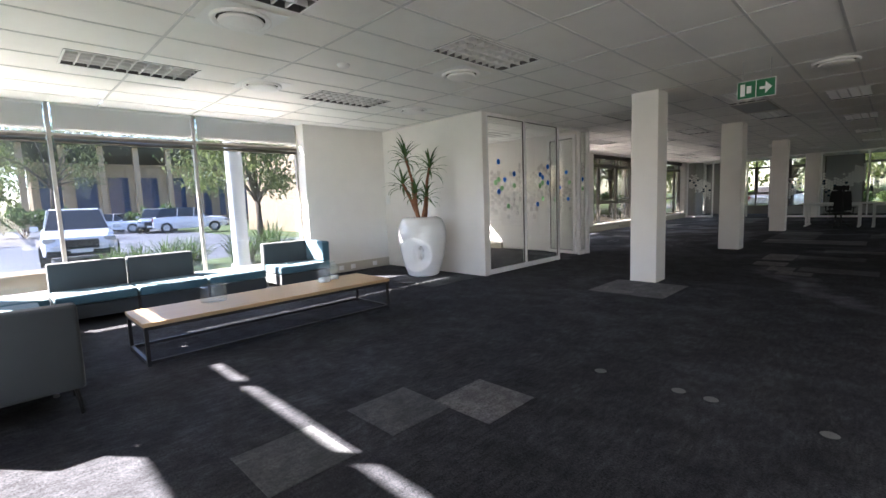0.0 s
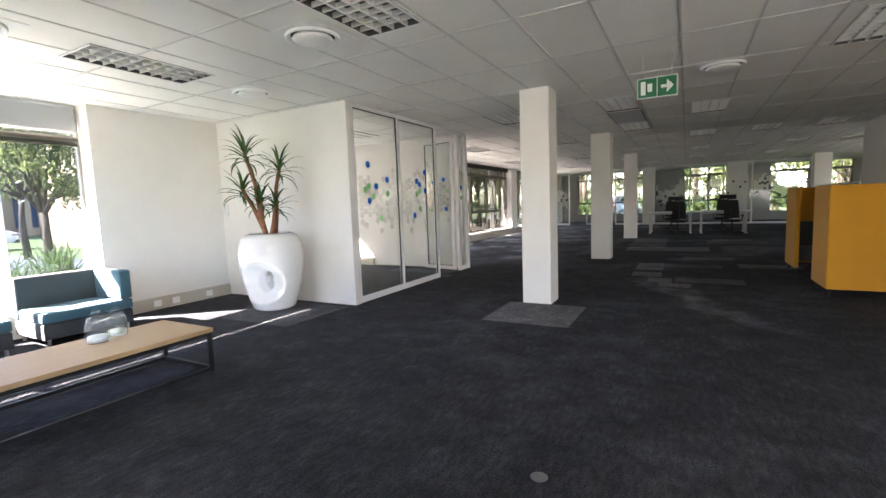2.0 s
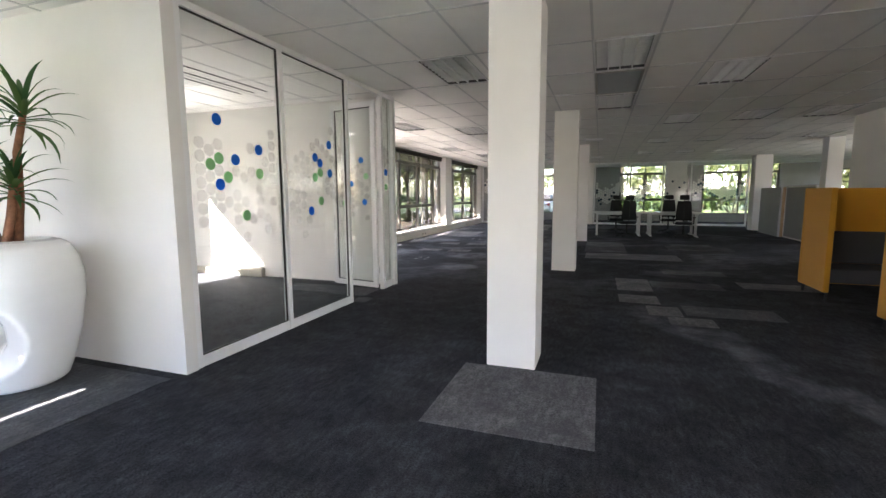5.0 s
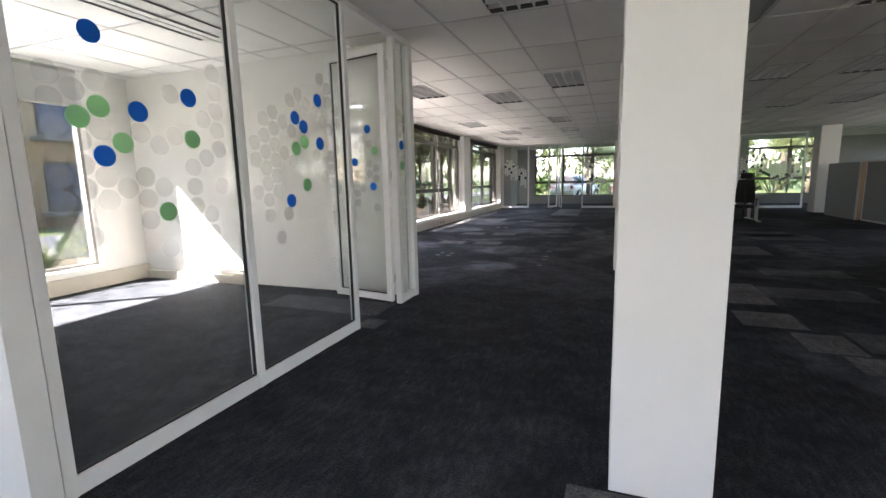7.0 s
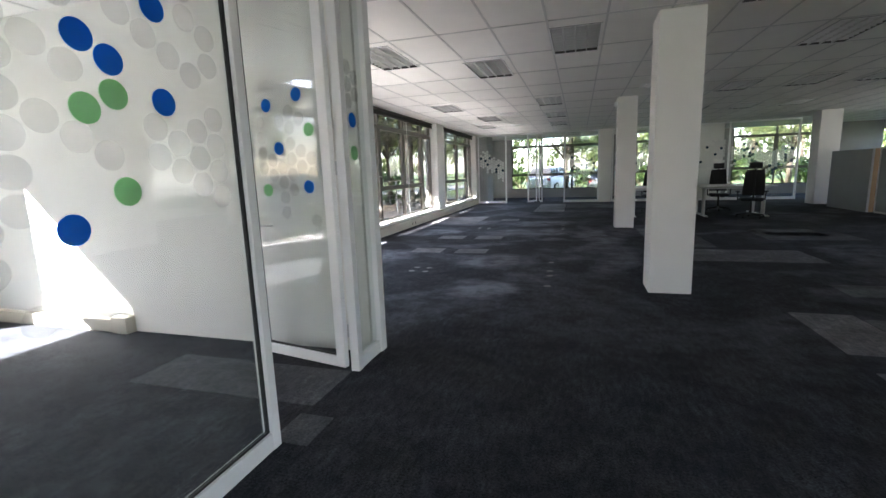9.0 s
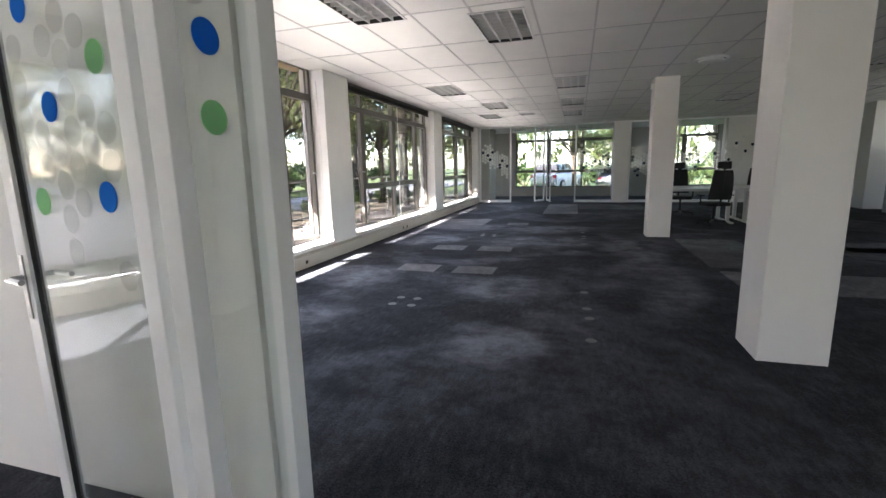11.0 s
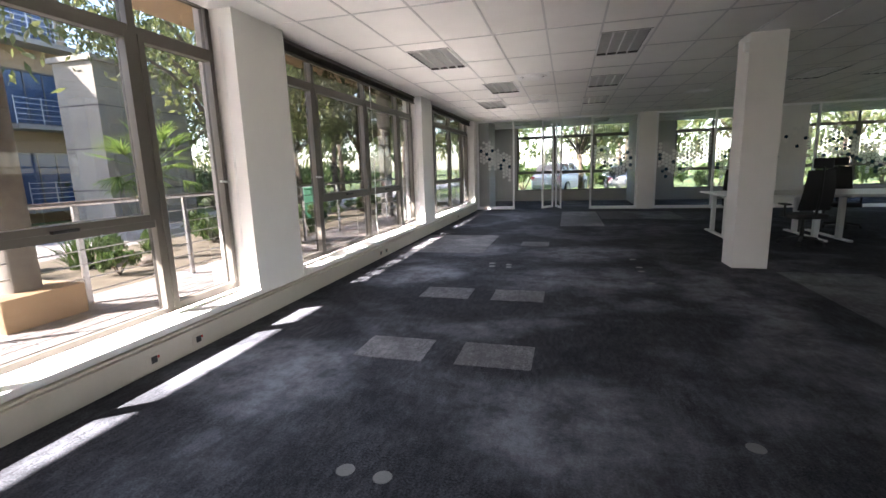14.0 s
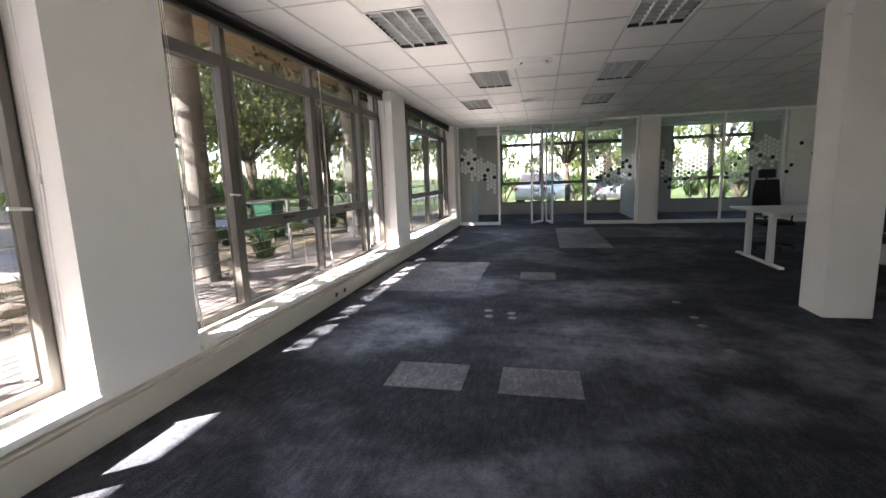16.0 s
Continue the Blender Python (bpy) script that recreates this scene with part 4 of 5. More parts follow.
def pot_radius(z):
    for (r0, z0), (r1, z1) in zip(PROF, PROF[1:]):
        if z0 <= z <= z1:
            return r0 + (r1 - r0) * (z - z0) / (z1 - z0)
    return PROF[-1][0]


bm, n, rows = bmesh.new(), 96, 64
grid = []
for j in range(rows + 1):
    z = 1.188 * j / rows
    ring = []
    for k in range(n):
        a = 2 * math.pi * k / n
        r = pot_radius(z)
        da = (a + radians(64) + math.pi) % (2 * math.pi) - math.pi
        d = math.hypot((da * r + 0.03) / 0.36, (z - 0.46) / 0.33)
        d2 = math.hypot((da * r - 0.1) / 0.1, (z - 0.48) / 0.14)
        if d < 1:
            r *= 1 - 0.4 * min(1, 2.2 * (1 - d)) ** 0.7
        if d2 < 1:
            r *= 1 - 0.55 * min(1, 4 * (1 - d2))
        ring.append(bm.verts.new((r * math.cos(a), r * math.sin(a), z)))
    grid.append(ring)
for r, s in zip(grid, grid[1:]):
    for k in range(n):
        bm.faces.new((r[k], r[(k + 1) % n], s[(k + 1) % n], s[k]))
lip = [bm.verts.new((v.co.x * 0.93, v.co.y * 0.93, 1.07)) for v in grid[-1]]
for k in range(n):
    bm.faces.new((grid[-1][k], grid[-1][(k + 1) % n], lip[(k + 1) % n], lip[k]))
part("body", bm, GLOSS_WHITE, pot, "gloss white shell", True)
part("soil", lathe(bmesh.new(), [(0.29, 1.075), (0.001, 1.09)], 24), SOIL, pot)
plant = thing("potted_plant", -6.6, 6.1, 1.07, "spiky green dracaena with reddish canes", "plant")
rng = random.Random(9)


def leaf(bm, base, heading, tilt, length, width, droop):
    """Long pointed blade that bends under its weight."""
    p, segs, prev = Vector(base), 6, None
    side = Vector((-math.sin(heading), math.cos(heading), 0))
    for i in range(segs + 1):
        f = i / segs
        w = width * (0.55 + 1.2 * f * (1 - f)) * (1 - f ** 3) + 0.0008
        a = tilt - droop * f * f
        lift = Vector((-math.cos(heading) * math.sin(a), -math.sin(heading) * math.sin(a), math.cos(a))) * w * 0.35
        row = [bm.verts.new(p - side * w + lift), bm.verts.new(p), bm.verts.new(p + side * w + lift)]
        if prev:
            bm.faces.new((prev[0], prev[1], row[1], row[0]))
            bm.faces.new((prev[1], prev[2], row[2], row[1]))
        prev = row
        p = p + Vector((math.cos(heading) * math.cos(a), math.sin(heading) * math.cos(a), math.sin(a))) * length / segs


# the picture plane of the lounge faces south-east; canes lean to both sides
for bx, by, pts, crown in ((-0.05, 0.0, [(0, 0, 0), (-0.12, -0.06, 0.4), (-0.14, -0.1, 0.85), (-0.27, -0.2, 1.33)], 1.0),
                           (0.05, 0.05, [(0, 0, 0), (0.06, 0.04, 0.45), (0.06, 0.06, 0.8), (0.13, 0.12, 1.12)], 0.95),
                           (0.0, -0.05, [(0, 0, 0), (-0.04, -0.06, 0.3), (-0.03, -0.08, 0.62)], 0.8),
                           (-0.08, 0.03, [(0, 0, 0), (-0.2, -0.14, 0.5), (-0.36, -0.26, 0.8)], 0.8),
                           (0.04, -0.03, [(0, 0, 0), (0.08, 0.05, 0.3), (0.12, 0.08, 0.55)], 0.75)):
    pts = [(bx + x * 0.75, by + y * 0.75, z) for x, y, z in pts]
    part("cane", tube(bmesh.new(), pts, [0.036 - 0.004 * i for i in range(len(pts))], 8), CANE, plant, smooth=True)
    bm = bmesh.new()
    for i in range(26):
        f = i / 26
        leaf(bm, (pts[-1][0], pts[-1][1], pts[-1][2] - 0.12 + 0.16 * f), i * 2.4 + rng.uniform(-0.2, 0.2), -0.25 + 1.65 * f + rng.uniform(-0.15, 0.15), crown * rng.uniform(0.34, 0.56), 0.026, rng.uniform(0.8, 2.0) * (1.2 - 0.6 * f))
    part("leaf_rosette", bm, POT_LEAF, plant, smooth=True)

phone = thing("wall_handset", -8.33, 6.645, 1.45, "white intercom handset on the wall", "intercom")
part("cradle", B(-0.05, -0.03, 0, 0.05, 0, 0.22, bevel=0.008), WHITE_FRAME, phone)
part("handset", B(-0.03, -0.06, 0.01, 0.02, -0.031, 0.21, bevel=0.01), WHITE_FRAME, phone)
for y in (5.3, 5.6, 6.2):
    s = thing("wall_socket", WX + 0.05, y, 0.1, "white socket outlet in cream trunking", "socket", "trunking sockets")
    part("plate", B(0, -0.06, -0.05, 0.006, 0.06, 0.05, bevel=0.002), WHITE_FRAME, s)
    part("switch", B(0.006, 0.02, 0.0, 0.012, 0.04, 0.02, bevel=0.002), DESK_WHITE, s)


# ---- open office ----
def booth(x, y, rz, label):
    """High-backed felt booth seat: back at local y=0, open towards +y."""
    o = thing("booth_sofa", x, y, 0, label, "booth seat", "booth seats", rz)
    w, d, top = 1.75, 0.88, 1.6
    part("back_panel", rounded(0, 0, 0.13, w, 0.07, top, 0.015), ORANGE, o)
    for s in (0.0, w - 0.07):
        part("side_panel", rounded(s, 0.071, 0.13, s + 0.07, d, top, 0.015), ORANGE, o)
    part("seat", rounded(0.075, 0.075, 0.25, w - 0.075, d - 0.1, 0.46, 0.03), DARK_FELT, o)
    part("cushion", rounded(0.075, 0.075, 0.47, w - 0.075, 0.2, 0.95, 0.03), DARK_FELT, o)
    for px in (0.06, w - 0.06):
        for py in (0.06, d - 0.06):
            part("foot", tube(bmesh.new(), [(px, py, 0), (px, py, 0.135)], 0.02, 8), BLACK_STEEL, o)


booth(0.87, 9.33, 0, "mustard felt high-backed booth sofa on short legs")
booth(2.62, 12.4, 180, "mustard felt high-backed booth sofa facing its pair")


def desk(x, y, w, label):
    o = thing("bench_desk", x, y, 0, label, "desk", "bench desks")
    part("desktop", B(0, 0, 0.83, w, 0.8, 0.86, bevel=0.004), DESK_WHITE, o)
    part("desktop", B(0, 0.82, 0.83, w, 1.62, 0.86, bevel=0.004), DESK_WHITE, o)
    for x0 in (0.14, w - 0.22):
        part("foot_bar", B(x0, 0.02, 0, x0 + 0.08, 1.6, 0.035, bevel=0.006), DESK_WHITE, o)
        for y0 in (0.35, 1.15):
            part("leg", B(x0 + 0.005, y0, 0.035, x0 + 0.075, y0 + 0.12, 0.79, bevel=0.005), DESK_WHITE, o)
            part("bracket", B(x0 + 0.01, y0 - 0.25, 0.79, x0 + 0.07, y0 + 0.35, 0.828, bevel=0.004), DESK_WHITE, o)
    part("beam", B(0.22, 0.78, 0.75, w - 0.22, 0.84, 0.81), DESK_WHITE, o)
    return o


desk(-2.42, 21.78, 1.86, "white bench desk on height-adjustable legs")
desk(-0.54, 21.78, 1.86, "white bench desk on height-adjustable legs")


def office_chair(x, y, rz):
    o = thing("office_chair", x, y, 0, "black mesh swivel office chair with headrest", "chair", "office chairs", rz)
    part("gas_lift", tube(bmesh.new(), [(0, 0, 0.1), (0, 0, 0.46)], [0.035, 0.025], 10), BLACK_STEEL, o)
    part("seat", rounded(-0.26, -0.25, 0.46, 0.26, 0.27, 0.55, 0.035), MESH_BLACK, o, smooth=True)
    bm = bmesh.new()
    rows = []
    for i in range(9):
        z = 0.62 + 0.68 * i / 8
        yb = -0.26 - 0.07 * math.sin(i / 8 * 2.4) - 0.05 * i / 8
        w = 0.25 - 0.05 * (i / 8) ** 2
        rows.append([(c * w / 3, yb + 0.02 * (c / 3) ** 2 * 2, z) for c in range(-3, 4)])
    for off in (0, -0.025):
        vs = [[bm.verts.new((a, b + off, c)) for a, b, c in r] for r in rows]
        for r, s in zip(vs, vs[1:]):
            for k in range(6):
                bm.faces.new((r[k], r[k + 1], s[k + 1], s[k]))
    part("backrest", bm, MESH_BLACK, o, smooth=True)
    part("headrest", rounded(-0.15, -0.39, 1.33, 0.15, -0.33, 1.5, 0.03), MESH_BLACK, o, smooth=True)
    part("back_stem", tube(bmesh.new(), [(0, -0.05, 0.45), (0, -0.3, 0.5), (0, -0.37, 0.85), (0, -0.38, 1.36)], 0.022, 8), BLACK_STEEL, o)
    for s in (-1, 1):
        part("armrest", tube(bmesh.new(), [(s * 0.2, 0, 0.48), (s * 0.31, 0, 0.5), (s * 0.32, 0, 0.7)], 0.018, 8), BLACK_STEEL, o)
        part("arm_pad", rounded(s * 0.32 - 0.045, -0.13, 0.7, s * 0.32 + 0.045, 0.14, 0.73, 0.012), MESH_BLACK, o)
    for k in range(5):
        a = 2 * math.pi * k / 5 + 0.3
        leg = part("base_leg", tube(bmesh.new(), [(0, 0, 0.12), (0.33 * math.cos(a), 0.33 * math.sin(a), 0.075)], [0.028, 0.018], 8), BLACK_STEEL, o)
        part("castor", tube(bmesh.new(), [(0.33 * math.cos(a) - 0.02, 0.33 * math.sin(a), 0.032), (0.33 * math.cos(a) + 0.02, 0.33 * math.sin(a), 0.032)], 0.032, 10), BLACK_STEEL, leg)
    return o


chair = office_chair(-1.2, 21.6, 8)
for x, y, r in ((0.65, 21.6, -10), (-1.5, 23.85, 180), (0.45, 23.85, 172)):
    copy_thing(chair, at(x, y, 0, r))

pod = thing("meeting_pod", 3.86, 22.9, 0, "low grey and brown laminate screen cubicle", "cubicle")
part("grey_panel", B(0, 0, 0, 0.06, 2.1, 1.75, bevel=0.005), GREY_PANEL, pod)
part("brown_panel", B(0.06, 0, 0, 1.6, 0.06, 1.75, bevel=0.005), BROWN_PANEL, pod)
part("back_panel", B(0.06, 2.04, 0, 1.6, 2.1, 1.75, bevel=0.005), GREY_PANEL, pod)
pod = thing("storage_screen", 3.55, 20.45, 0, "pale grey panel screen with white edge frame", "screen")
part("panel", B(0.44, 0.04, 0.04, 0.5, 2.3, 1.74), GREY_PANEL, pod)
part("edge_frame", frame_box(bmesh.new(), 0.0, 0.0, 2.34, 1.78, 0.045, 0.43, 0.51), WHITE_FRAME, pod)
part("latch", B(0.41, 0.1, 0.95, 0.43, 0.16, 1.05, bevel=0.005), STEEL, pod)

# odd carpet tiles and worn marks, laid on the floor
TILE = 0.535


def carpet_patch(x0, y0, nx, ny, material, sx=TILE, sy=TILE):
    for i in range(nx):
        for j in range(ny):
            part("carpet_tile", B(x0 + i * sx + 0.001, y0 + j * sy + 0.001, 0.001, x0 + (i + 1) * sx - 0.001, y0 + (j + 1) * sy - 0.001, 0.006), material, floor)


carpet_patch(-3.24, 6.55, 2, 2, CARPET_LIGHT, 0.565, 0.565)
carpet_patch(-2.25, 2.2, 1, 1, CARPET_LIGHT)
carpet_patch(-2.62, 1.68, 1, 1, CARPET_MID)
carpet_patch(-2.62, 0.86, 1, 1, CARPET_MID)
carpet_patch(-6.9, 5.3, 2, 2, CARPET_MID, 0.71, 0.62)
for y in (15.49, 17.26):
    carpet_patch(-6.95, y, 1, 1, CARPET_LIGHT, 0.6, 0.46)
    carpet_patch(-6.08, y, 1, 1, CARPET_LIGHT, 0.6, 0.46)
carpet_patch(-8.3, 20.1, 3, 4, CARPET_LIGHT)
carpet_patch(-6.1, 20.9, 1, 1, CARPET_LIGHT)
carpet_patch(-5.4, 23.9, 2, 7, CARPET_LIGHT)
carpet_patch(-4.3, 25.5, 4, 4, CARPET_MID)
carpet_patch(-2.5, 16.5, 2, 5, CARPET_MID)
carpet_patch(-2.45, 15.2, 4, 2, CARPET_LIGHT)
carpet_patch(-0.1, 18.05, 2, 2, CARPET_MID)
carpet_patch(-1.83, 11.5, 1, 2, CARPET_LIGHT)
carpet_patch(-1.83, 10.62, 1, 1, CARPET_LIGHT)
carpet_patch(-1.28, 11.9, 2, 1, CARPET_MID)
carpet_patch(-1.5, 10.0, 1, 1, CARPET_LIGHT, 0.4, 0.5)
carpet_patch(-1.3, 9.6, 1, 1, CARPET_LIGHT, 0.5, 0.36)
carpet_patch(-1.05, 10.1, 2, 1, CARPET_MID)
carpet_patch(0.1, 12.2, 2, 1, CARPET_LIGHT)
carpet_patch(-0.95, 13.3, 2, 1, CARPET_MID)
carpet_patch(-5.52, 9.45, 1, 1, CARPET_MID, 0.24, 0.3)
carpet_patch(-7.1, 9.85, 3, 1, CARPET_MID)
carpet_patch(-0.3, 17.5, 3, 2, CARPET_MID)
for x, y in ((-6.32, 13.89), (-6.09, 13.88), (-6.11, 14.14), (-6.32, 14.15), (-4.25, 14.8), (-4.23, 14.16), (-4.21, 13.85), (-4.21, 13.26), (-1.58, 3.54), (-0.96, 3.54),
             (-0.74, 3.53), (-0.08, 3.45), (-6.35, 19.07), (-6.11, 19.2), (-6.38, 19.28), (-6.09, 19.03), (-4.22, 19.84), (-4.2, 19.25), (-4.21, 18.98), (-4.2, 18.31)):
    part("desk_foot_mark", lathe(bmesh.new(), [(0.05, 0.001), (0.045, 0.004), (0.001, 0.004)], 14, x, y), CARPET_SPOT, floor)

# ---- outside ----
structure("ground", quad(bmesh.new(), (-900, -900, -0.14), (900, -900, -0.14), (900, 900, -0.14), (-900, 900, -0.14)), GRASS, "green lawn reaching to the horizon", "ground")
structure("road_parking", B(-60, -40, -0.7, -14.2, 9.6, -0.05), ASPHALT, "grey sunlit asphalt car park", "road")
structure("road_drive", B(-20.5, 9.7, -0.7, -15.2, 60, -0.04), PAVING, "pale paved drive beyond the garden", "road")
structure("ground_lawn_strip", B(-14.1, -12, -0.6, -9.1, 6.4, 0.02), GRASS, "lawn strip in front of the lounge", "ground")
structure("ground_garden_bed", B(-15.1, 9.7, -0.6, -11.0, 34, -0.02), BED, "planted garden bed with stones", "ground")
structure("pavement_walkway", B(-10.95, 11.0, -0.6, -8.9, 34, 0.1), PAVING, "concrete walkway along the office windows", "pavement")
structure("pavement_north", B(-9, 33, -0.6, 12, 38, -0.15), PAVING, "pale paving beyond the end windows", "pavement")
walkway = bpy.data.objects["pavement_walkway"]
plank = finish("deck_board", B(-0.06, -1.9, 0, 0.06, 1.9, 0.02, bevel=0.004), PAVING)
plank.parent = walkway
plank.matrix_basis = at(-9.0, 13.0, 0.101)
for k in range(45):
    i, j = divmod(k + 1, 3)
    b = new("deck_board", plank.data)
    b.parent = walkway
    b.matrix_basis = at(-9.0 - 0.124 * i, 13.0 + 3.82 * j, 0.101)
EZ0, EZ1 = 4.3, 4.48
bm = box(bmesh.new(), -12.26, 6.3, EZ0, -8.9, 35.5, EZ1)
# unseen outer pieces, added to block sun from the meeting room and office floor
box(bm, -13.0, 4.6, EZ0, -12.26, 7.4, EZ1)
box(bm, -12.75, 8.7, EZ0, -12.26, 9.9, EZ1)
# gaps between these boxes are made up, to let thin sun strips into the lounge
box(bm, -11.23, SOUTH - 2.12, EZ0, -10.46, 6.3, EZ1)
box(bm, -10.21, SOUTH - 0.3, EZ0, -8.9, 6.3, EZ1)
box(bm, -10.46, SOUTH - 2.12, EZ0, -2.0, SOUTH - 1.42, EZ1)
box(bm, -10.18, SOUTH - 1.2, EZ0, -2.0, SOUTH - 0.3, EZ1)
structure("roof_eave", bm, OCHRE, "ochre plastered eave over the windows, with added slots and blocks shaping the sun patches", "roof")
structure("roof_eave_north", B(-8.9, NORTH + 0.3, EZ0, 10, NORTH + 1.2, EZ1), OCHRE, "ochre plastered eave over the end windows", "roof")
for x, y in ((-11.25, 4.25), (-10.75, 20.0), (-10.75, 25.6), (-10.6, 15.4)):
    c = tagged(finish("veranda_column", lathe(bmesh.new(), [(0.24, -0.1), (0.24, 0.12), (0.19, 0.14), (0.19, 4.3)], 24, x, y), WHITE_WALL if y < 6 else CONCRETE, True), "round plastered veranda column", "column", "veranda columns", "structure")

plinth = thing("column_plinth", -10.6, 15.4, 0.1, "square ochre plastered plinth round the veranda column", "plinth")
part("body", B(-0.38, -0.38, 0, 0.38, 0.38, 0.34, bevel=0.015), OCHRE, plinth)

rail = thing("railing", -10.5, 11.2, 0.1, "stainless steel balcony railing along the walkway", "railing")
for i in range(16):
    y = 0.33 + 1.49 * i
    part("post", B(-0.02, y - 0.03, 0, 0.02, y + 0.03, 1.13, bevel=0.004), STEEL, rail)
for k in range(6):
    part("wire", tube(bmesh.new(), [(0.03, 0, 0.16 + 0.16 * k), (0.03, 23, 0.16 + 0.16 * k)], 0.008, 6), STEEL, rail)
part("handrail", tube(bmesh.new(), [(0, 0, 1.16), (0, 23, 1.16)], 0.03, 10), STEEL, rail, smooth=True)


def leaf_cloud(bm, cx, cy, cz, rx, ry, rz, count, size, rng, clumps=14):
    """Leaves gathered in clumps with gaps between them."""
    cs = []
    for _ in range(clumps):
        a, u, r = rng.uniform(0, 6.283), rng.uniform(-0.8, 1), rng.uniform(0.45, 1.0)
        s = math.sqrt(1 - min(u * u, 0.99))
        cs.append((cx + rx * r * s * math.cos(a), cy + ry * r * s * math.sin(a), cz + rz * r * u, rng.uniform(0.25, 0.45)))
    for _ in range(count):
        x, y, z, k = rng.choice(cs)
        p = Vector((rng.gauss(x, rx * k * 0.5), rng.gauss(y, ry * k * 0.5), rng.gauss(z, rz * k * 0.4)))
        e = Euler((rng.uniform(0, 6.28), rng.uniform(0, 6.28), rng.uniform(0, 6.28))).to_matrix()
        s = size * rng.uniform(0.6, 1.4)
        quad(bm, p + e @ Vector((-s, 0, 0)), p + e @ Vector((0, -s * 0.4, 0)), p + e @ Vector((s, 0, 0)), p + e @ Vector((0, s * 0.4, 0)))
    return cs


def tree(x, y, h, spread, seed, label, count=4600, size=0.105):
    rng = random.Random(seed)
    o = thing("tree", x, y, -0.14, label, "tree", "garden trees")
    fork = h * 0.38
    bm = tube(bmesh.new(), [(0, 0, 0), (0.1, 0.05, fork * 0.5), (0.0, 0.1, fork)], [0.2, 0.15, 0.12], 9)
    crown = bmesh.new()
    cs = leaf_cloud(crown, 0, 0, h * 0.68, spread, spread, h * 0.34, count, size, rng, 18)
    for cx, cy, cz, _ in cs[:12]:
        tube(bm, [(0, 0.1, fork - 0.1), (cx * 0.4, cy * 0.4, fork + (cz - fork) * 0.55), (cx, cy, cz)], [0.08, 0.05, 0.015], 6)
    part("trunk", bm, BARK, o, smooth=True)
    part("crown", crown, LEAF, o, "uneven green leafy crown")
    return o


big = tree(-15.5, 24.5, 8.5, 3.4, 1, "tall leafy garden tree with spreading branches")
mid = tree(-13.0, 28.5, 6.5, 2.6, 2, "leafy garden tree beside the walkway")
wide = tree(-25, 32.5, 9.0, 4.2, 3, "broad leafy tree beyond the drive")
for o, x, y, r, s in ((big, -13.2, 21.6, 40, 0.85), (big, -15.5, 16.6, 90, 1.25), (wide, -22, 33, 120, 1), (big, -17, 34, 200, 1.1), (mid, -12.5, 33.5, 10, 0.9), (wide, -33, 34, 70, 0.9),
                      (mid, -15.2, 27.5, 33, 1.0), (wide, -30, 30, 15, 1.2), (big, -22, 44, 75, 1.2), (big, -10, 46, 300, 1.1), (mid, -4.6, 36.5, 45, 0.9), (wide, -2, 44, 20, 0.9), (big, 4, 42, 140, 0.9), (mid, 8, 39, 220, 1),
                      (wide, 12, 48, 260, 1), (wide, 18, 34, 310, 1), (big, 16, 27, 50, 1), (wide, -16, 42, 160, 1.1),
                      (wide, -40, -3, 30, 1.0), (big, -42, -9, 80, 1.0), (wide, -46, 17.5, 150, 1.0), (big, -24, 9.0, 250, 0.8), (mid, -15.8, 6.6, 20, 0.75), (wide, -55, 4, 300, 1.2), (big, -36, -18, 10, 1.1), (wide, -62, 24, 10, 1.3), (wide, -72, -4, 10, 1.8), (big, -74, 8, 60, 1.9), (wide, -72, 20, 130, 1.8), (big, -58, -14, 60, 1.5), (wide, -28, 46, 40, 1.5), (big, -30, 40, 140, 1.4), (wide, 0, 56, 100, 1.7), (big, -12, 58, 30, 1.7), (wide, 12, 58, 10, 1.7)):
    c = copy_thing(o, at(x, y, -0.14, r) @ Matrix.Diagonal((s, s, s, 1)))


def wood(pts, height, seed, label):
    """Far belt of trees: leaf masses of uneven height along a line."""
    rng = random.Random(seed)
    bm = bmesh.new()
    for (x0, y0), (x1, y1) in zip(pts, pts[1:]):
        n = int(math.hypot(x1 - x0, y1 - y0) / 3)
        for k in range(n):
            f, h = (k + rng.random()) / n, height * rng.uniform(0.6, 1.1)
            x, y = x0 + (x1 - x0) * f + rng.uniform(-2, 2), y0 + (y1 - y0) * f + rng.uniform(-2, 2)
            leaf_cloud(bm, x, y, h * 0.5, 2.6, 2.6, h * 0.55, 420, 0.34, rng, 12)
    tagged(finish("far_trees", bm, LEAF), label, "trees", "", "stuff")


wood([(-60, 34), (-44, 50), (-26, 60), (-6, 64), (16, 62), (30, 46)], 8.5, 21, "belt of sunlit green trees beyond the drive")
wood([(-80, -34), (-82, -6), (-80, 30)], 10.0, 22, "belt of tall trees behind the car park")


def tuft(x, y, z, seed, n, length, label, name="grass_clump", material=None):
    rng = random.Random(seed)
    o = thing(name, x, y, z, label, "plant", "garden plants")
    bm = bmesh.new()
    for i in range(n):
        leaf(bm, (rng.uniform(-0.2, 0.2), rng.uniform(-0.2, 0.2), 0), rng.uniform(0, 6.28), rng.uniform(0.7, 1.45), length * rng.uniform(0.6, 1.1), 0.02, rng.uniform(0.3, 1.3))
    part("blades", bm, material or SHRUB, o)
    return o


tf = tuft(-12.4, 3.0, 0.02, 4, 130, 1.0, "clump of long arching green leaves on the lawn")
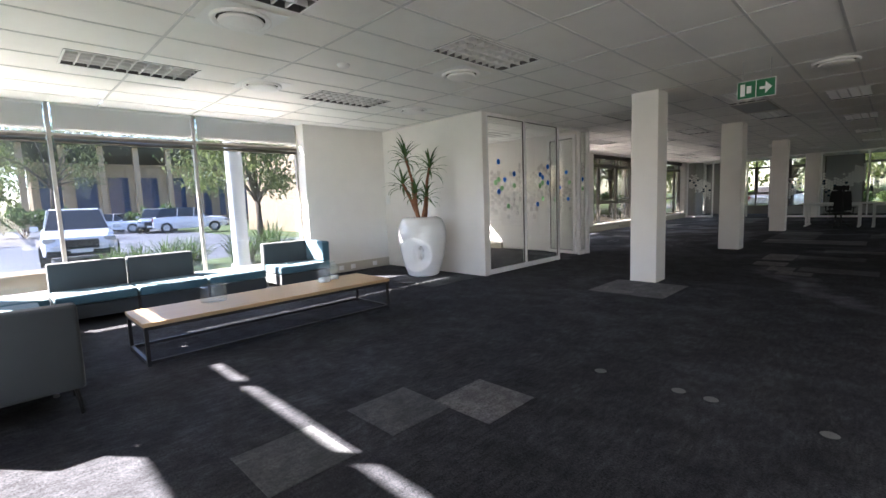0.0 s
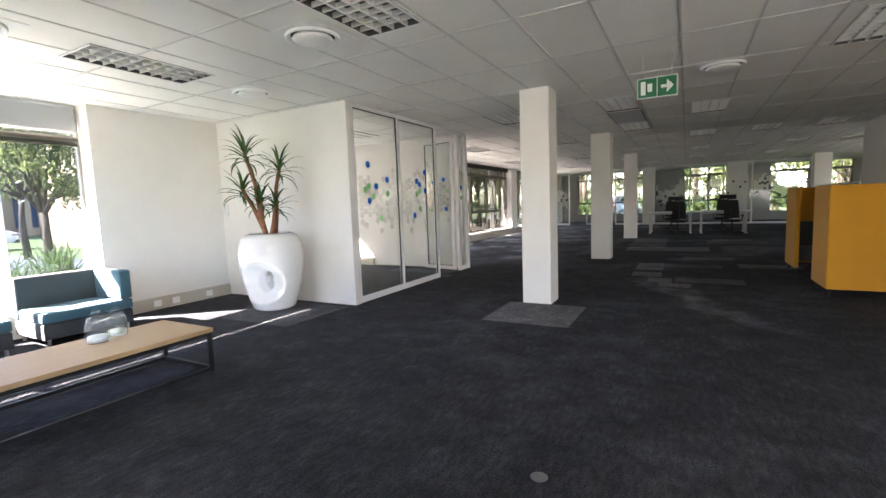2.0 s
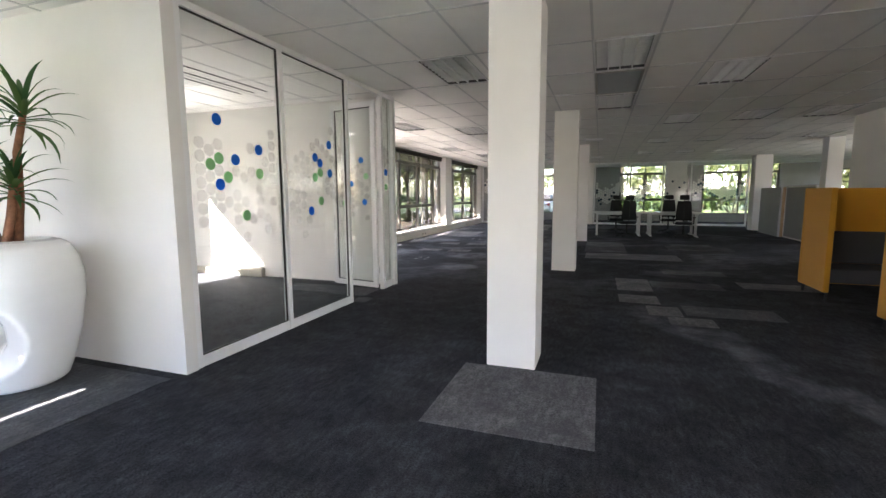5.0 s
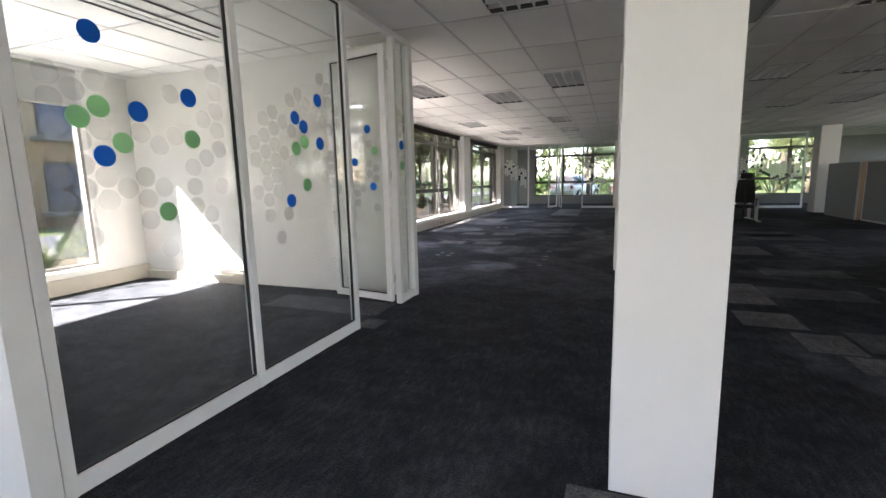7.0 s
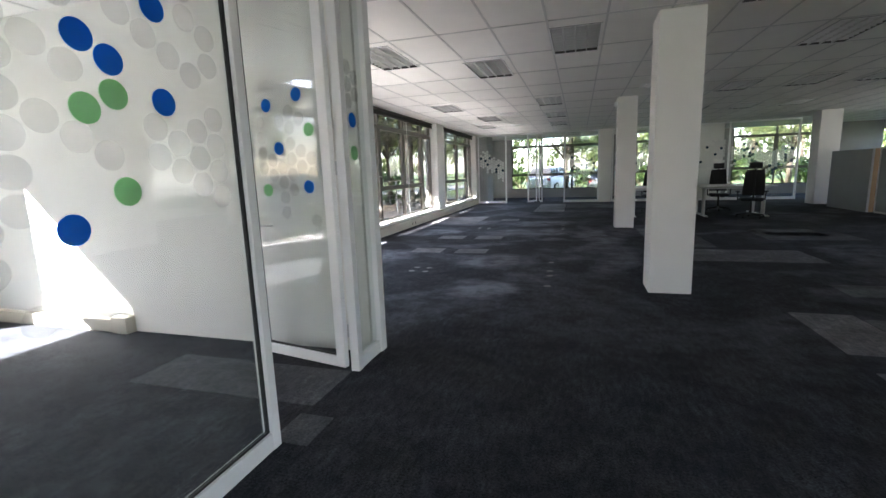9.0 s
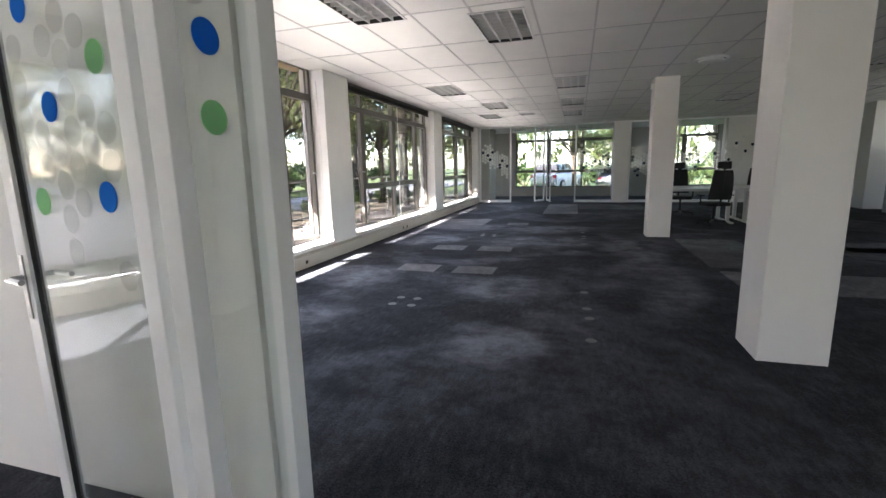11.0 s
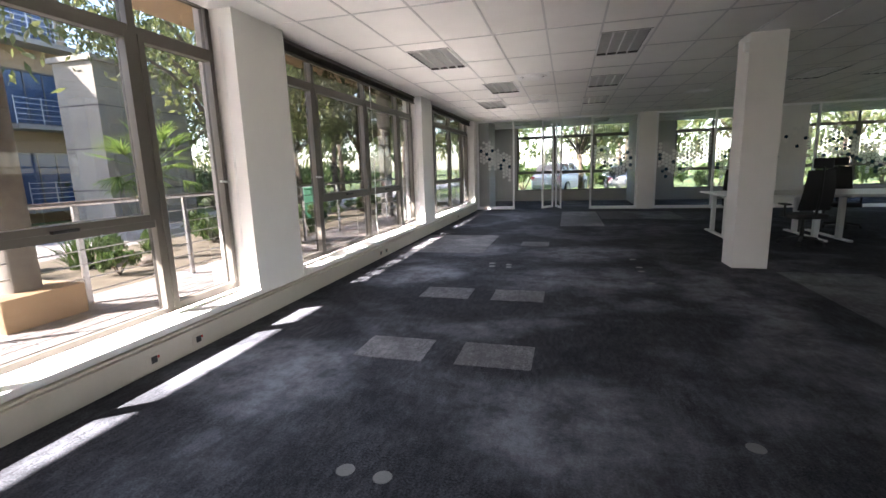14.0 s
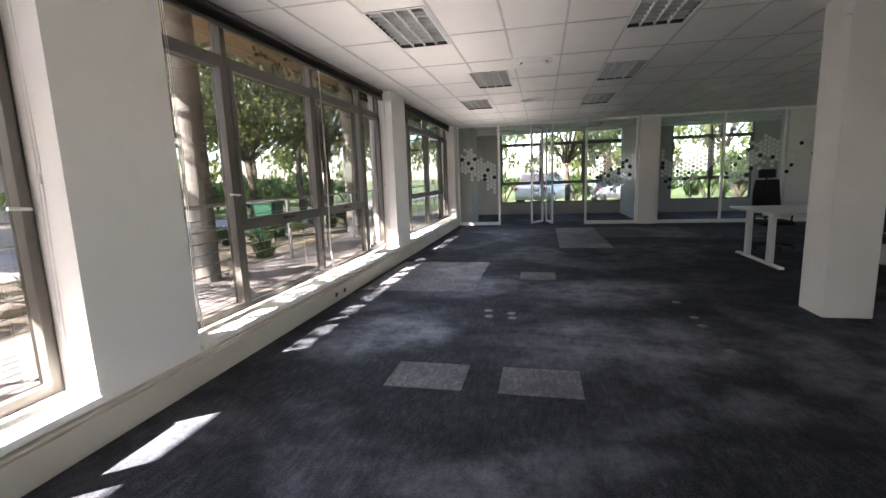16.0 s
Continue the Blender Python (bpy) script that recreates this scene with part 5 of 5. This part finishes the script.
for x, y, r, s in ((-12.8, 1.9, 50, 0.8), (-12.0, 4.6, 110, 1.1), (-12.6, 5.6, 30, 1.2), (-13.2, 2.5, 80, 0.8), (-12.7, -0.6, 60, 0.6), (-13.0, 3.6, 20, 0.9)):
    copy_thing(tf, at(x, y, 0.02, r) @ Matrix.Diagonal((s, s, s, 1)))


def shrub(x, y, z, seed, r, label):
    rng = random.Random(seed)
    o = thing("shrub", x, y, z, label, "shrub", "garden shrubs")
    bm = bmesh.new()
    leaf_cloud(bm, 0, 0, r * 0.75, r, r, r * 0.7, 700, 0.07, rng, 12)
    part("leaves", bm, SHRUB, o)
    st = bmesh.new()
    for k in range(6):
        tube(st, [(0, 0, 0), (0.5 * r * math.cos(k), 0.5 * r * math.sin(k), r * 0.9)], [0.02, 0.008], 5)
    part("stems", st, BARK, o)
    return o


sh = shrub(-12.2, 13.4, -0.02, 6, 0.5, "low green shrub in the garden bed")
rng = random.Random(12)
for i in range(44):
    y = 10.5 + 23 * (i / 44) + rng.uniform(-0.3, 0.3)
    s = rng.uniform(0.3, 0.85)
    copy_thing(sh if i % 3 else tf, at(rng.uniform(-14.8, -11.6), y, -0.02, rng.uniform(0, 360)) @ Matrix.Diagonal((s, s, s, 1)))
for i in range(26):
    s = rng.uniform(1.6, 3.2)
    copy_thing(sh, at(rng.uniform(-30, -21.5), 28 + 1.0 * i * 0.9, -0.14, rng.uniform(0, 360)) @ Matrix.Diagonal((s, s, s, 1)))
for i in range(14):
    s = rng.uniform(1.8, 3.4)
    copy_thing(sh, at(-8 + 2.1 * i, rng.uniform(39, 43), -0.14, rng.uniform(0, 360)) @ Matrix.Diagonal((s, s, s, 1)))
for i in range(12):
    s = rng.uniform(1.6, 3.0)
    copy_thing(sh, at(rng.uniform(-44, -40), -14 + 2.2 * i, -0.14, rng.uniform(0, 360)) @ Matrix.Diagonal((s, s, s, 1)))


def rock(seed):
    rng = random.Random(seed)
    bm = bmesh.new()
    bmesh.ops.create_icosphere(bm, subdivisions=2, radius=0.28)
    for v in bm.verts:
        v.co *= 1 + 0.5 * noise.noise(v.co * 3 + Vector((seed, 0, 0)))
        v.co.z *= 0.55
    return bm


rk = tagged(finish("garden_rock", rock(3), ROCK), "rough brown garden stone in the bed", "rock", "garden rocks")
rk.matrix_basis = at(-11.7, 14.2, 0.05)
for i in range(22):
    s = rng.uniform(0.3, 0.75)
    copy_thing(rk, at(rng.uniform(-13.6, -11.3), rng.uniform(11.5, 19), 0.02, rng.uniform(0, 360)) @ Matrix.Diagonal((s, s, s, 1)))

palm = thing("palm_tree", -16.4, 22.3, -0.14, "young fan palm with bright green fronds", "palm")
part("trunk", tube(bmesh.new(), [(0, 0, 0), (0.05, 0, 0.9), (0, 0.05, 1.9)], [0.22, 0.2, 0.16], 10), BARK, palm)
rng = random.Random(7)
for i in range(26):
    a, tilt = i * 2.4, rng.uniform(-0.5, 1.3)
    stem = Vector((math.cos(a) * math.cos(tilt), math.sin(a) * math.cos(tilt), math.sin(tilt))) * rng.uniform(0.7, 1.0)
    bm = tube(bmesh.new(), [(0, 0, 1.9), Vector((0, 0, 1.9)) + stem], [0.015, 0.01], 5)
    for k in range(-7, 8):
        leaf(bm, Vector((0, 0, 1.9)) + stem, a + k * 0.2, tilt + 0.15 - abs(k) * 0.05, 0.75, 0.022, 0.7)
    part("frond", bm, PALM, palm)

# office block opposite, three storeys with balconies
blk = thing("office_building", -26, 13.5, -0.14, "ochre plastered three-storey office block with blue windows", "building")
part("wall", B(-8, 0, 0, 0, 14.2, 10.2), OCHRE, blk)
part("roof", B(-8.4, -0.5, 10.2, 0.6, 14.7, 10.5), ROOF, blk)
for fl in range(3):
    z = 0.7 + 3.2 * fl
    for y in (0.8, 4.4, 8.2, 11.6):
        w = part("window", frame_box(bmesh.new(), y, z, y + 2.2, z + 2.1, 0.07, -0.02, 0.06), BRONZE, blk)
        for k in range(3):
            part("pane", B(-0.01, y + 0.07 + k * 0.69, z + 0.07, 0.02, y + 0.72 + k * 0.69, z + 2.03), BLUE_GLASS, w)
        part("mullion", box(B(0.0, y + 0.72, z + 0.07, 0.05, y + 0.76, z + 2.03), 0.0, y + 1.41, z + 0.07, 0.05, y + 1.45, z + 2.03), BRONZE, w)
        part("balcony", B(0.0, y - 0.3, z - 0.25, 1.0, y + 2.5, z - 0.07), CONCRETE, blk)
        bm = bmesh.new()
        for k in range(5):
            tube(bm, [(0.95, y - 0.3, z + 0.1 + 0.2 * k), (0.95, y + 2.5, z + 0.1 + 0.2 * k)], 0.015, 5)
        for k in range(4):
            tube(bm, [(0.95, y - 0.3 + 0.93 * k, z - 0.1), (0.95, y - 0.3 + 0.93 * k, z + 0.95)], 0.02, 5)
        part("balustrade", bm, STEEL, blk)
block = thing("concrete_wall", -19.0, 23.2, -0.14, "tall weathered concrete garden wall", "wall")
part("wall", B(-1.6, 0, 0, 0, 3.3, 5.2, bevel=0.02), CONCRETE, block)
for z in (1.3, 2.6, 3.9):
    part("joint", B(-1.605, -0.006, z, 0.006, 3.306, z + 0.03), VENT_DARK, block)
part("coping", B(-1.7, -0.1, 5.2, 0.1, 3.4, 5.35), CONCRETE, block)

# pavilion across the car park
pav = thing("pavilion_building", -62, 3, -0.14, "brick pavilion with tall columns and sloping roof", "building")
part("wall", B(-6, 0, 0, 0, 24, 7), OCHRE, pav)
bm = bmesh.new()
quad(bm, (4.5, -2, 8.6), (4.5, 26, 8.6), (-7, 26, 7.0), (-7, -2, 7.0))
quad(bm, (4.5, -2, 8.95), (4.5, 26, 8.95), (-7, 26, 7.35), (-7, -2, 7.35))
quad(bm, (4.5, -2, 8.6), (4.5, 26, 8.6), (4.5, 26, 8.95), (4.5, -2, 8.95))
quad(bm, (4.5, -2, 8.6), (-7, -2, 7.0), (-7, -2, 7.35), (4.5, -2, 8.95))
part("roof", bm, ROOF, pav)
for k in range(9):
    part("column", B(3.2, -1 + 3.1 * k, 0, 3.7, -0.5 + 3.1 * k, 8.5), OCHRE, pav)
    if k < 8:
        part("window", B(-0.02, 0.6 + 2.9 * k, 0.8, 0.06, 2.5 + 2.9 * k, 5.5), BLUE_GLASS, pav)


def car(x, y, rz, paint, label, suv=True):
    """Front towards local +x; body lofted from cross sections."""
    o = thing("car", x, y, -0.05, label, "car", "parked cars", rz)
    hh = 1.72 if suv else 1.45
    k = hh / 1.72
    secs = [(-2.3, 0.55, 0.95 * k, 0.72), (-2.2, 0.35, 1.1 * k, 0.85), (-1.2, 0.3, 1.12 * k, 0.92), (0.9, 0.3, 1.08 * k, 0.92), (1.9, 0.32, 1.0 * k, 0.88), (2.25, 0.4, 0.86 * k, 0.78), (2.35, 0.5, 0.7 * k, 0.65)]
    bm = bmesh.new()
    rings = []
    for sx, z0, z1, w in secs:
        rings.append([bm.verts.new((sx, yy, zz)) for yy, zz in ((-w, z0), (-w - 0.03, (z0 + z1) / 2), (-w + 0.04, z1 - 0.06), (-w + 0.16, z1), (w - 0.16, z1), (w - 0.04, z1 - 0.06), (w + 0.03, (z0 + z1) / 2), (w, z0))])
    for r, s in zip(rings, rings[1:]):
        for q in range(8):
            bm.faces.new((r[q], r[(q + 1) % 8], s[(q + 1) % 8], s[q]))
    bm.faces.new(rings[0])
    bm.faces.new(rings[-1])
    body = part("body", bm, paint, o, smooth=False)
    top = [(-2.05, 1.05 * k, 0.78), (-1.75, hh - 0.06, 0.62), (-0.2, hh, 0.64), (0.35, hh - 0.05, 0.62), (1.15, 1.04 * k, 0.78)]
    bm = bmesh.new()
    g = [[bm.verts.new((sx, s * w, z)) for s in (-1, 1)] for sx, z, w in top]
    for a, b in zip(g[1:], g[2:-1]):
        bm.faces.new((a[0], a[1], b[1], b[0]))
    part("roof", bm, paint, o)
    bm = bmesh.new()
    g = [[bm.verts.new((sx, s * w, z)) for s in (-1, 1)] for sx, z, w in top]
    bm.faces.new((g[0][0], g[0][1], g[1][1], g[1][0]))
    bm.faces.new((g[3][0], g[3][1], g[4][1], g[4][0]))
    for s in (0, 1):
        bm.faces.new([q[s] for q in g])
    part("glazing", bm, CAR_GLASS, o)
    for sx in (-0.75, 0.25):
        for s in (-1, 1):
            part("pillar", tube(bmesh.new(), [(sx - 0.05, s * 0.8, 1.06 * k), (sx, s * 0.66, hh - 0.04)], 0.04, 6), paint, o)
    for sx in (-1.45, 1.45):
        for s in (-1, 1):
            w = part("wheel", tube(bmesh.new(), [(sx, s * 0.72, 0.36), (sx, s * 0.96, 0.36)], 0.36, 20), TYRE, o)
            part("rim", tube(bmesh.new(), [(sx, s * 0.95, 0.36), (sx, s * 0.975, 0.36)], 0.22, 14), CAR_SILVER, w)
    for s in (-1, 1):
        part("headlight", rounded(2.1, s * 0.7 - 0.15, 0.72 * k, 2.3, s * 0.7 + 0.15, 0.86 * k, 0.03), CAR_SILVER, o)
        part("tail_light", rounded(-2.3, s * 0.72 - 0.1, 0.8 * k, -2.18, s * 0.72 + 0.1, 1.0 * k, 0.02), LAMP_RED, o)
        part("mirror", rounded(0.75, s * 1.02 - 0.1, 1.05 * k, 0.88, s * 1.02 + 0.1, 1.2 * k, 0.03), paint, o)
    part("grille", rounded(2.24, -0.42, 0.52, 2.37, 0.42, 0.8 * k, 0.02), BLACK_STEEL, o)
    part("bumper", rounded(2.1, -0.8, 0.32, 2.36, 0.8, 0.5, 0.04), BLACK_STEEL, o)
    part("number_plate", B(2.37, -0.26, 0.42, 2.38, 0.26, 0.53), SIGN_WHITE, o)
    return o


car(-19.0, 1.9, -4, CAR_WHITE, "white sport utility car parked facing the lounge")
car(-35, 9.9, 70, CAR_WHITE, "white sport utility car parked across the car park")
car(-38, 8.4, -20, CAR_SILVER, "silver estate with red tail lights in the car park")
car(-40, 6.2, 60, CAR_WHITE, "white hatchback in the car park", False)
car(-43, 5.3, -80, CAR_BLUE, "navy saloon in the car park", False)
car(-30, -5.0, 15, CAR_BLUE, "navy saloon parked near the trees", False)
car(-5.6, 39.5, 70, CAR_WHITE, "white sport utility car beyond the end windows")
car(-2.2, 39.8, 85, CAR_SILVER, "silver hatchback beyond the end windows", False)
bin_ = thing("refuse_bin", -13.6, 26.0, -0.02, "green wheeled refuse bin by the garden", "bin")
part("body", B(-0.3, -0.3, 0, 0.3, 0.3, 1.0, bevel=0.03), mat("green_plastic", (0.02, 0.12, 0.06), 0.5), bin_)
part("lid", B(-0.33, -0.33, 1.0, 0.33, 0.33, 1.08, bevel=0.03), SIGN_GREEN, bin_)
box_ = thing("planter_box", -10.4, -0.3, 0.02, "low ochre planter box outside the lounge window", "planter")
part("body", B(-0.4, -0.9, 0, 0.4, 0.9, 0.5, bevel=0.02), OCHRE, box_)
